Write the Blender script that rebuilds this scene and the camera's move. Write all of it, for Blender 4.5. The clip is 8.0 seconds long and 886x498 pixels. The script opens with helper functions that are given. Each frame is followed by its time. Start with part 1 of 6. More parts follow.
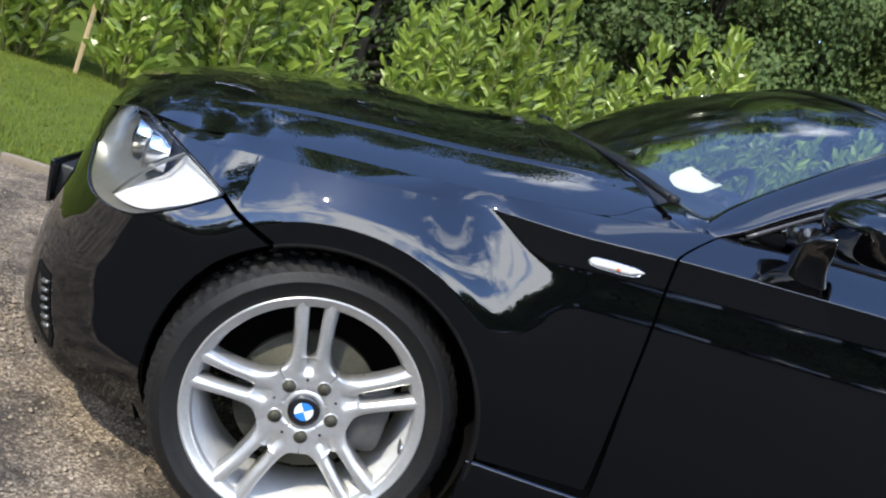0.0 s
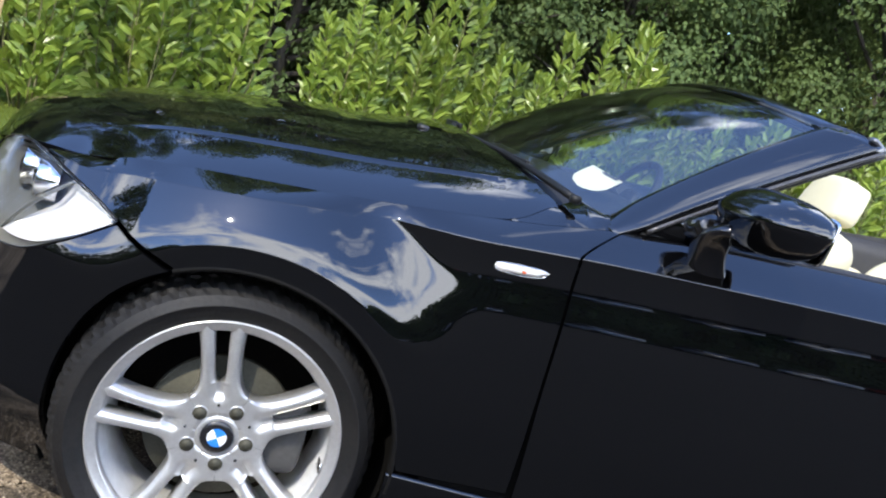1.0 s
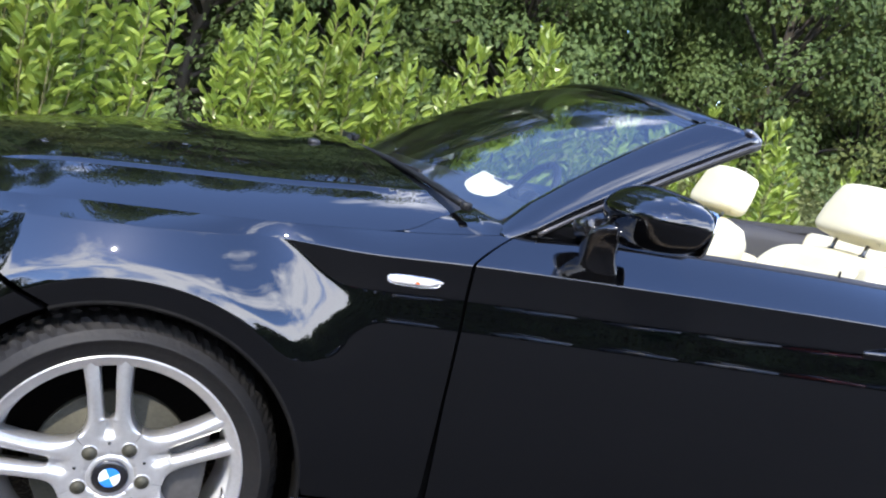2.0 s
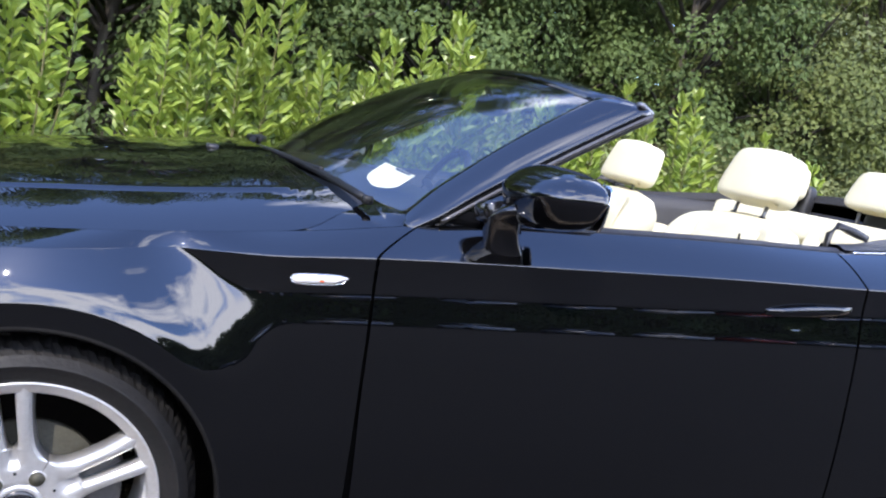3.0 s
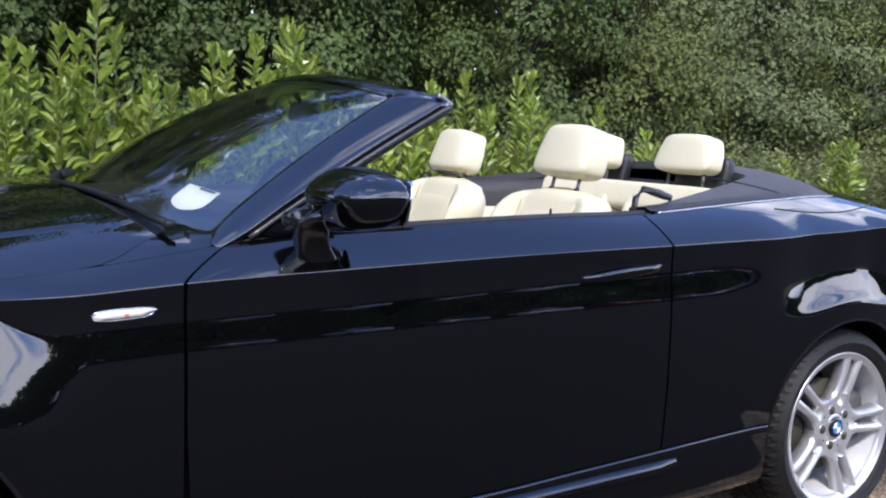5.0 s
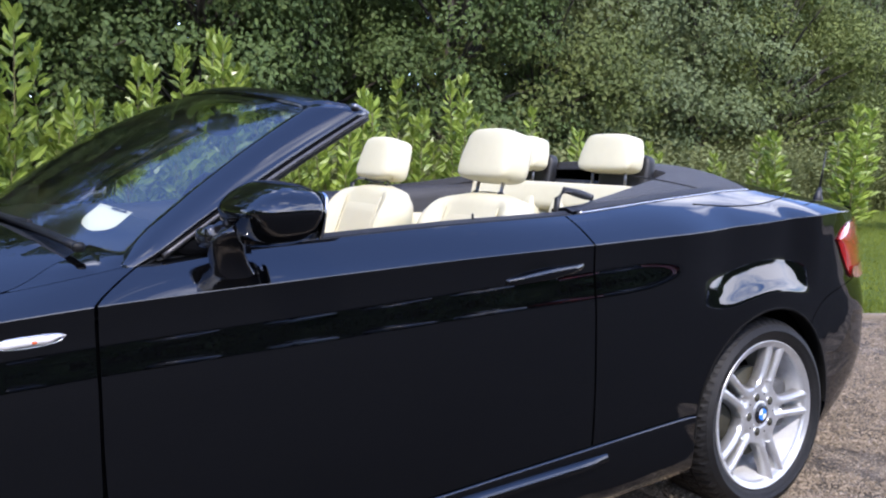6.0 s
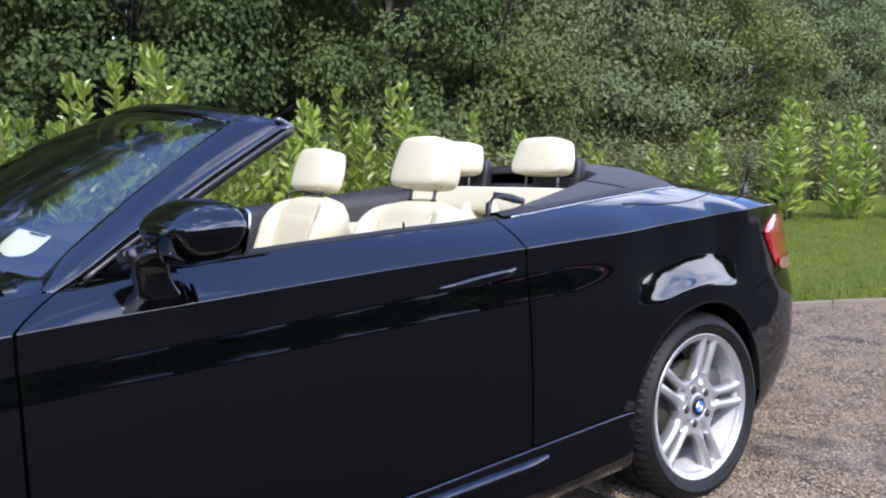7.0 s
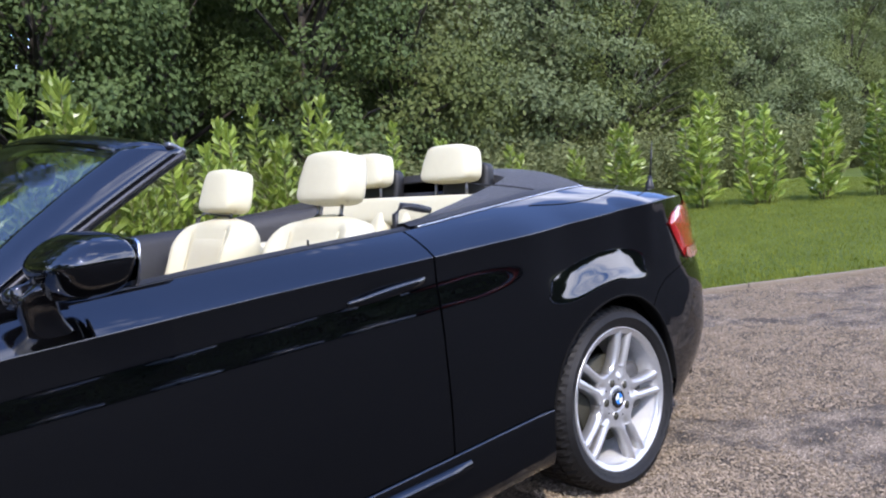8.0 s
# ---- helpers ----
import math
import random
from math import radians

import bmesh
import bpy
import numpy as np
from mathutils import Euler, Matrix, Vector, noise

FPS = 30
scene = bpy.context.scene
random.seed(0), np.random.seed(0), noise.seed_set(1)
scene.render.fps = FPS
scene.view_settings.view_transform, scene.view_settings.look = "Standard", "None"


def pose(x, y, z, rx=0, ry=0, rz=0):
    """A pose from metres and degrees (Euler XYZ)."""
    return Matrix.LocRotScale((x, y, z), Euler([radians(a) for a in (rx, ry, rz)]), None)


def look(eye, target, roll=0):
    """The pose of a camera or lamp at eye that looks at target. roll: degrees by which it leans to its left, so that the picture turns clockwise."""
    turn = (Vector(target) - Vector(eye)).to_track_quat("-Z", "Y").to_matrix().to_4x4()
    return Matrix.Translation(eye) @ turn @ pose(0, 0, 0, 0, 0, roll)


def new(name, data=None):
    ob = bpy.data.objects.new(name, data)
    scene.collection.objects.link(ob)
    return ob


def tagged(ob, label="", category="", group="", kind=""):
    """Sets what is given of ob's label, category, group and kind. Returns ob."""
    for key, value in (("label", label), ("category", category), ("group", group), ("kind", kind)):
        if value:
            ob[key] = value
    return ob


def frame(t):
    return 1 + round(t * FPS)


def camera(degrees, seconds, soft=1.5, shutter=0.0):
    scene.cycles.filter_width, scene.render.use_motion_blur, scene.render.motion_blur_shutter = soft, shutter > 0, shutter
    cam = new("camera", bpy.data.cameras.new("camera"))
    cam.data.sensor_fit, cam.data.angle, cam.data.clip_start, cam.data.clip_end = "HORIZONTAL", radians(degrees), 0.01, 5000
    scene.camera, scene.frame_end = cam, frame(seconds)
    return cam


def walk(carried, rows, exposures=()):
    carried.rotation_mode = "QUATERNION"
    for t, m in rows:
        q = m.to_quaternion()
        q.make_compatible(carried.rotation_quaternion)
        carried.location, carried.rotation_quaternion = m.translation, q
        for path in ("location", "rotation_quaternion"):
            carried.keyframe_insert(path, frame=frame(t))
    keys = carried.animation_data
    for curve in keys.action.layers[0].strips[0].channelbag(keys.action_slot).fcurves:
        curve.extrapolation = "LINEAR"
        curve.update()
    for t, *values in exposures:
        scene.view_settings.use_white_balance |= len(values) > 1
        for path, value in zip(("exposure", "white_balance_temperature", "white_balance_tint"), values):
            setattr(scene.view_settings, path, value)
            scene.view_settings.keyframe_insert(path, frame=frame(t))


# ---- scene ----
cam = camera(56.75, 8.0, soft=2.1)
PATH = [
    (0.0, pose(-0.0223, -2.4008, 1.0549, 77.516, -19.191, -2.364)),
    (0.5, pose(0.0040, -2.4025, 1.0753, 78.897, -17.611, -4.882)),
    (1.0, pose(0.0338, -2.3971, 1.0844, 79.469, -16.510, -7.693)),
    (1.5, pose(0.0651, -2.3914, 1.0990, 80.622, -15.375, -11.105)),
    (3.0, pose(0.1613, -2.4103, 1.1213, 82.024, -9.512, -18.879)),
    (3.5, pose(0.2037, -2.4311, 1.1287, 81.699, -6.883, -22.008)),
    (4.0, pose(0.2363, -2.4461, 1.1393, 82.480, -5.159, -25.240)),
    (4.5, pose(0.2530, -2.4532, 1.1399, 82.820, -3.994, -27.012)),
    (6.0, pose(0.3190, -2.4855, 1.1503, 83.512, -0.780, -33.010)),
    (6.5, pose(0.3384, -2.5007, 1.1546, 83.653, 0.108, -34.829)),
    (7.0, pose(0.3571, -2.5187, 1.1581, 83.898, 1.324, -36.670)),
    (7.5, pose(0.3833, -2.5392, 1.1622, 84.220, 2.983, -38.892)),
    (8.0, pose(0.4141, -2.5633, 1.1615, 84.222, 4.933, -41.705)),
]
walk(cam, PATH, [(0.0, 1.10, 6900, 6), (0.5, 1.06, 6850, 7), (1.0, 1.18, 6800, 8), (1.5, 1.46, 6750, 9), (3.0, 1.42, 6600, 14), (3.5, 1.21, 6550, 15), (4.0, 0.92, 6500, 16),
                 (4.5, 0.80, 6500, 16), (6.0, 0.97, 6400, 17), (7.0, 0.97, 6400, 17), (8.0, 0.93, 6350, 17)])

# ---- light ----
SUN_DIR = Vector((-0.38, -0.55, 0.74)).normalized()
elev = math.asin(SUN_DIR.z)
azim = math.atan2(SUN_DIR.x, SUN_DIR.y)
world = bpy.data.worlds.new("world")
scene.world = world
world.use_nodes = True
wn, wl = world.node_tree.nodes, world.node_tree.links
wn.clear()
sky = wn.new("ShaderNodeTexSky")
sky.sky_type, sky.sun_disc = "NISHITA", False
sky.sun_elevation, sky.sun_rotation = elev, azim
sky.air_density, sky.dust_density, sky.ozone_density = 1.0, 0.2, 3.0
tc = wn.new("ShaderNodeTexCoord")
mp = wn.new("ShaderNodeMapping")
mp.inputs["Scale"].default_value = (1.0, 1.0, 2.2)
mp.inputs["Location"].default_value = (1.7, 0.4, 0.3)
cl = wn.new("ShaderNodeTexNoise")
cl.inputs["Scale"].default_value, cl.inputs["Detail"].default_value = 2.3, 9
cl.inputs["Roughness"].default_value, cl.inputs["Distortion"].default_value = 0.58, 0.5
cr = wn.new("ShaderNodeValToRGB")
cr.color_ramp.elements[0].position, cr.color_ramp.elements[1].position = 0.54, 0.68
cr.color_ramp.elements[0].color = (0.02, 0.02, 0.02, 1)
mixw = wn.new("ShaderNodeMixRGB")
mixw.inputs["Color2"].default_value = (13.5, 14.4, 16.6, 1)
bgn = wn.new("ShaderNodeBackground")
bgn.inputs["Strength"].default_value = 0.15
wo = wn.new("ShaderNodeOutputWorld")
wl.new(tc.outputs["Generated"], mp.inputs["Vector"])
wl.new(mp.outputs[0], cl.inputs["Vector"])
# Cloud weighted low down and towards -y, to shape reflections in paint and glass.
sepw = wn.new("ShaderNodeSeparateXYZ")
sq = wn.new("ShaderNodeMath")
sq.operation = "MULTIPLY_ADD"
sq.inputs[1].default_value, sq.inputs[2].default_value = -0.24, 0.165
low = wn.new("ShaderNodeMath")
low.operation = "ADD"
wl.new(tc.outputs["Generated"], sepw.inputs[0])
wl.new(sepw.outputs["Z"], sq.inputs[0])
wl.new(cl.outputs["Fac"], low.inputs[0])
wl.new(sq.outputs[0], low.inputs[1])
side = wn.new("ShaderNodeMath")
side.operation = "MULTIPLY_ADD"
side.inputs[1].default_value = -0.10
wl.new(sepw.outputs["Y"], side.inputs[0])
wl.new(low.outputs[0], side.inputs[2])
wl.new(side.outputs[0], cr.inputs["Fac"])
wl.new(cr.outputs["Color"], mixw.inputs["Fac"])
tint = wn.new("ShaderNodeMixRGB")
tint.blend_type = "MULTIPLY"
tint.inputs["Fac"].default_value, tint.inputs["Color2"].default_value = 1.0, (1.25, 1.42, 1.85, 1)
wl.new(sky.outputs[0], tint.inputs["Color1"])
wl.new(tint.outputs[0], mixw.inputs["Color1"])
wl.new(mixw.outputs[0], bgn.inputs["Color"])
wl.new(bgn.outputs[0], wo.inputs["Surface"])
sun = new("sun", bpy.data.lights.new("sun", "SUN"))
sun.data.energy, sun.data.angle, sun.data.color = 2.45, radians(0.6), (1.0, 0.95, 0.86)
sun.matrix_world = look(SUN_DIR * 40, (0, 0, 0))


# ---- materials ----
def mat(name, base, rough=0.6, metal=0.0, second=None, scale=6.0, fine=60.0, amount=0.5, bump=0.0, bump_scale=80.0,
        coat=0.0, coat_ior=1.5, spread=0.0, rough_var=0.0, trans=0.0, spec=0.5, sheen=0.0):
    """A procedural surface: two colours mixed by noise at two scales, relief, and a random shift per object."""
    m = bpy.data.materials.new(name)
    m.use_nodes = True
    n, l = m.node_tree.nodes, m.node_tree.links
    b = n["Principled BSDF"]
    b.inputs["Roughness"].default_value, b.inputs["Metallic"].default_value = rough, metal
    b.inputs["Coat Weight"].default_value, b.inputs["Coat Roughness"].default_value = coat, 0.02
    b.inputs["Coat IOR"].default_value = coat_ior
    b.inputs["Specular IOR Level"].default_value = spec
    b.inputs["Sheen Weight"].default_value = sheen
    co = n.new("ShaderNodeTexCoord")
    big = n.new("ShaderNodeTexNoise")
    big.inputs["Scale"].default_value, big.inputs["Detail"].default_value = scale, 5
    sml = n.new("ShaderNodeTexNoise")
    sml.inputs["Scale"].default_value, sml.inputs["Detail"].default_value = fine, 3
    l.new(co.outputs["Object"], big.inputs["Vector"])
    l.new(co.outputs["Object"], sml.inputs["Vector"])
    add = n.new("ShaderNodeMath")
    add.operation = "MULTIPLY_ADD"
    add.inputs[1].default_value, add.inputs[2].default_value = 0.5, 0.0
    l.new(big.outputs["Fac"], add.inputs[0])
    add2 = n.new("ShaderNodeMath")
    add2.operation = "MULTIPLY_ADD"
    add2.inputs[1].default_value = 0.5
    l.new(sml.outputs["Fac"], add2.inputs[0])
    l.new(add.outputs[0], add2.inputs[2])
    ramp = n.new("ShaderNodeMapRange")
    ramp.inputs["From Min"].default_value, ramp.inputs["From Max"].default_value = 0.36, 0.64
    ramp.inputs["To Max"].default_value = amount
    l.new(add2.outputs[0], ramp.inputs["Value"])
    mx = n.new("ShaderNodeMixRGB")
    mx.inputs["Color1"].default_value = (*base, 1)
    mx.inputs["Color2"].default_value = (*(second or [c * 0.6 for c in base]), 1)
    l.new(ramp.outputs[0], mx.inputs["Fac"])
    last = mx.outputs[0]
    if spread:
        inf = n.new("ShaderNodeObjectInfo")
        geo = n.new("ShaderNodeNewGeometry")
        sm = n.new("ShaderNodeMath")
        sm.operation = "ADD"
        l.new(inf.outputs["Random"], sm.inputs[0])
        l.new(geo.outputs["Random Per Island"], sm.inputs[1])
        fr = n.new("ShaderNodeMapRange")
        fr.inputs["From Max"].default_value = 2.0
        fr.inputs["To Min"].default_value, fr.inputs["To Max"].default_value = 1 - spread, 1 + spread
        l.new(sm.outputs[0], fr.inputs["Value"])
        hs = n.new("ShaderNodeHueSaturation")
        l.new(last, hs.inputs["Color"])
        l.new(fr.outputs[0], hs.inputs["Value"])
        last = hs.outputs[0]
    l.new(last, b.inputs["Base Color"])
    if rough_var:
        rr = n.new("ShaderNodeMapRange")
        rr.inputs["To Min"].default_value, rr.inputs["To Max"].default_value = max(rough - rough_var, 0.02), rough + rough_var
        l.new(big.outputs["Fac"], rr.inputs["Value"])
        l.new(rr.outputs[0], b.inputs["Roughness"])
    if bump:
        bn = n.new("ShaderNodeTexNoise")
        bn.inputs["Scale"].default_value, bn.inputs["Detail"].default_value = bump_scale, 4
        l.new(co.outputs["Object"], bn.inputs["Vector"])
        bp = n.new("ShaderNodeBump")
        bp.inputs["Strength"].default_value, bp.inputs["Distance"].default_value = bump, 0.01
        l.new(bn.outputs["Fac"], bp.inputs["Height"])
        l.new(bp.outputs[0], b.inputs["Normal"])
    if trans:
        tr = n.new("ShaderNodeBsdfTranslucent")
        l.new(last, tr.inputs["Color"])
        ms = n.new("ShaderNodeMixShader")
        ms.inputs["Fac"].default_value = trans
        l.new(b.outputs[0], ms.inputs[1])
        l.new(tr.outputs[0], ms.inputs[2])
        l.new(ms.outputs[0], n["Material Output"].inputs["Surface"])
    return m


def glass(name, tint, rough=0.0, ior=1.5):
    """Thin clear pane: see-through with a mirror-like gloss that grows towards grazing angles."""
    m = bpy.data.materials.new(name)
    m.use_nodes = True
    n, l = m.node_tree.nodes, m.node_tree.links
    n.remove(n["Principled BSDF"])
    t, g, f, x = (n.new("ShaderNodeBsdfTransparent"), n.new("ShaderNodeBsdfGlossy"), n.new("ShaderNodeFresnel"), n.new("ShaderNodeMixShader"))
    t.inputs["Color"].default_value = (*tint, 1)
    g.inputs["Roughness"].default_value = rough
    f.inputs["IOR"].default_value = ior
    l.new(f.outputs[0], x.inputs["Fac"])
    l.new(t.outputs[0], x.inputs[1])
    l.new(g.outputs[0], x.inputs[2])
    l.new(x.outputs[0], n["Material Output"].inputs["Surface"])
    return m


PAINT = mat("black_metallic_paint", (0.0013, 0.0014, 0.0017), 0.4, 0.0, (0.0017, 0.0018, 0.0021), 3.0, 500.0, 0.6, spec=0.0, coat=1.0, coat_ior=1.82)
PLASTIC = mat("black_plastic", (0.012, 0.012, 0.013), 0.45, second=(0.02, 0.02, 0.02), bump=0.12, bump_scale=300)
GLOSS_BLACK = mat("gloss_black_plastic", (0.006, 0.006, 0.007), 0.12, second=(0.01, 0.01, 0.01), coat=0.6)
DARK = mat("underbody_black", (0.006, 0.006, 0.006), 0.8, second=(0.012, 0.011, 0.01), spec=0.05)
RUBBER = mat("tyre_rubber", (0.006, 0.006, 0.0065), 0.6, second=(0.013, 0.012, 0.011), scale=9, fine=90, amount=0.8, bump=0.15, bump_scale=120, spec=0.3)
SEAL = mat("rubber_seal", (0.008, 0.008, 0.008), 0.5, spec=0.35)
ALLOY = mat("silver_alloy", (0.62, 0.62, 0.61), 0.30, 0.68, (0.46, 0.455, 0.445), 14, 140, 0.5, rough_var=0.07)
# The rim's silver, with sunlight inside the barrel put into the colour.
SUNLIT_ALLOY = mat("sunlit_barrel_silver", (0.72, 0.72, 0.71), 0.42, 0.15, (0.55, 0.545, 0.53), 10, 60, 0.6)
DISC = mat("brake_disc_steel", (0.075, 0.072, 0.055), 0.6, 0.3, (0.035, 0.034, 0.026), 8, 200, 0.6, spec=0.1)
CALIPER = mat("cast_iron", (0.085, 0.083, 0.08), 0.6, 0.3, (0.04, 0.038, 0.035), 12, 80)
CHROME = mat("chrome", (0.75, 0.75, 0.76), 0.1, 1.0, (0.6, 0.6, 0.62), amount=0.3)
BRIGHT = mat("satin_silver_trim", (0.62, 0.62, 0.63), 0.25, 0.9, (0.5, 0.5, 0.5), amount=0.3)
# Grey for the sky's gleam along the pillar's lower chamfer.
GLEAM_GREY = mat("chamfer_gleam_grey", (0.11, 0.105, 0.105), 0.38, 0.7, (0.07, 0.067, 0.065), 9, 60, 0.6)
REFLECTOR = mat("lamp_reflector", (0.88, 0.88, 0.88), 0.18, 0.45, (0.7, 0.7, 0.7), 10, 40, 0.4)
LAMP_GREY = mat("lamp_bezel_grey", (0.16, 0.165, 0.16), 0.3, 0.4, (0.10, 0.10, 0.095))
LENS = glass("clear_lens", (0.96, 0.97, 0.97), 0.0, 1.35)
SCREEN = glass("windscreen_glass", (0.56, 0.64, 0.60), 0.0, 2.6)
MIRROR = mat("mirror_silver", (0.8, 0.8, 0.8), 0.02, 1.0)
INDICATOR = mat("clear_indicator_lens", (0.58, 0.56, 0.54), 0.2, second=(0.46, 0.43, 0.40), coat=0.8, fine=120)
BULB = mat("orange_bulb", (0.75, 0.13, 0.04), 0.25)
RED = mat("red_lamp_lens", (0.40, 0.012, 0.010), 0.15, second=(0.27, 0.007, 0.007), scale=14, coat=1.0)
PALE_RED = mat("pale_lamp_lens", (0.42, 0.16, 0.15), 0.2, coat=0.8)
LEATHER = mat("cream_leather", (0.64, 0.59, 0.405), 0.45, second=(0.59, 0.54, 0.36), scale=4, fine=40, amount=0.5, bump=0.06, bump_scale=160)
PERFORATED = mat("perforated_cream_leather", (0.62, 0.57, 0.39), 0.5, second=(0.57, 0.515, 0.345), scale=8, fine=500, amount=0.7, bump=0.3, bump_scale=500)
TRIM = mat("black_leatherette", (0.014, 0.014, 0.016), 0.5, second=(0.024, 0.024, 0.026), bump=0.3, bump_scale=260)
FABRIC = mat("black_soft_top_fabric", (0.022, 0.023, 0.027), 0.85, second=(0.036, 0.037, 0.042), scale=4, fine=300, bump=0.4, bump_scale=420, sheen=0.15)
STEEL = mat("dark_steel", (0.25, 0.25, 0.26), 0.3, 0.9)
WHITE_PAPER = mat("white_paper", (0.82, 0.82, 0.80), 0.7, second=(0.76, 0.76, 0.74))
INK = mat("dark_ink", (0.05, 0.05, 0.06), 0.7)
BADGE_BLUE = mat("enamel_blue", (0.03, 0.22, 0.72), 0.2, coat=0.6)
BADGE_WHITE = mat("enamel_white", (0.85, 0.86, 0.88), 0.2, coat=0.6)
BADGE_BLACK = mat("enamel_black", (0.012, 0.012, 0.014), 0.2, coat=0.6)
# For the added ground out of view, kept dark for what the doors mirror.
UNSEEN_DARK = mat("unseen_dark_surface", (0.026, 0.025, 0.025), 0.9, second=(0.017, 0.017, 0.0165), scale=1.5, fine=150, bump=0.3, bump_scale=200, spec=0.06)
STONE = mat("gravel_stone", (0.31, 0.248, 0.178), 0.9, second=(0.12, 0.092, 0.062), scale=30, fine=120, amount=0.9, spread=0.65, spec=0.2)
LAWN = mat("lawn_soil", (0.098, 0.128, 0.024), 0.95, second=(0.055, 0.080, 0.016), scale=1.3, fine=40, amount=0.9, bump=0.6, bump_scale=50, spec=0.1)
BLADE = mat("grass_blade", (0.185, 0.215, 0.034), 0.6, second=(0.095, 0.128, 0.018), spec=0.15, scale=1.6, fine=7, amount=0.8, spread=0.3, trans=0.3)
PALE_WOOD = mat("pale_split_wood", (0.55, 0.40, 0.22), 0.8, second=(0.40, 0.27, 0.14), scale=8, fine=90, bump=0.4, bump_scale=80)
TIMBER = mat("weathered_timber", (0.21, 0.17, 0.125), 0.85, second=(0.12, 0.095, 0.07), scale=5, fine=70, bump=0.5, bump_scale=60)
LAUREL = mat("laurel_leaf", (0.285, 0.355, 0.065), 0.32, second=(0.15, 0.225, 0.040), scale=2.2, fine=12, amount=0.8, spread=0.35, trans=0.30)
LAUREL_STEM = mat("laurel_stem", (0.16, 0.15, 0.06), 0.7, second=(0.10, 0.085, 0.04))
WOOD_LEAF = mat("woodland_leaf", (0.092, 0.132, 0.040), 0.6, second=(0.06, 0.092, 0.026), spec=0.22, scale=0.35, fine=3, amount=0.9, spread=0.25, trans=0.25)
OLIVE_LEAF = mat("olive_woodland_leaf", (0.155, 0.185, 0.052), 0.6, second=(0.085, 0.112, 0.033), spec=0.22, scale=0.35, fine=3, amount=0.9, spread=0.25, trans=0.25)
# Leaf green paled and greyed: haze over the far trees put into the colour.
HAZED_LEAF = mat("haze_grey_leaf", (0.165, 0.20, 0.085), 0.6, second=(0.095, 0.13, 0.055), spec=0.25, scale=0.35, fine=3, amount=0.9, spread=0.25, trans=0.25)
BARK = mat("bark", (0.05, 0.042, 0.032), 0.9, second=(0.026, 0.022, 0.018), scale=7, fine=40, bump=0.8, bump_scale=25)
SCRUB = mat("dry_scrub", (0.17, 0.185, 0.062), 0.75, second=(0.095, 0.12, 0.038), scale=0.9, fine=6, amount=0.9, spread=0.35, trans=0.2)
WOODFLOOR = mat("woodland_floor", (0.05, 0.06, 0.02), 0.95, second=(0.03, 0.028, 0.015), scale=1.5, fine=20, amount=0.9)


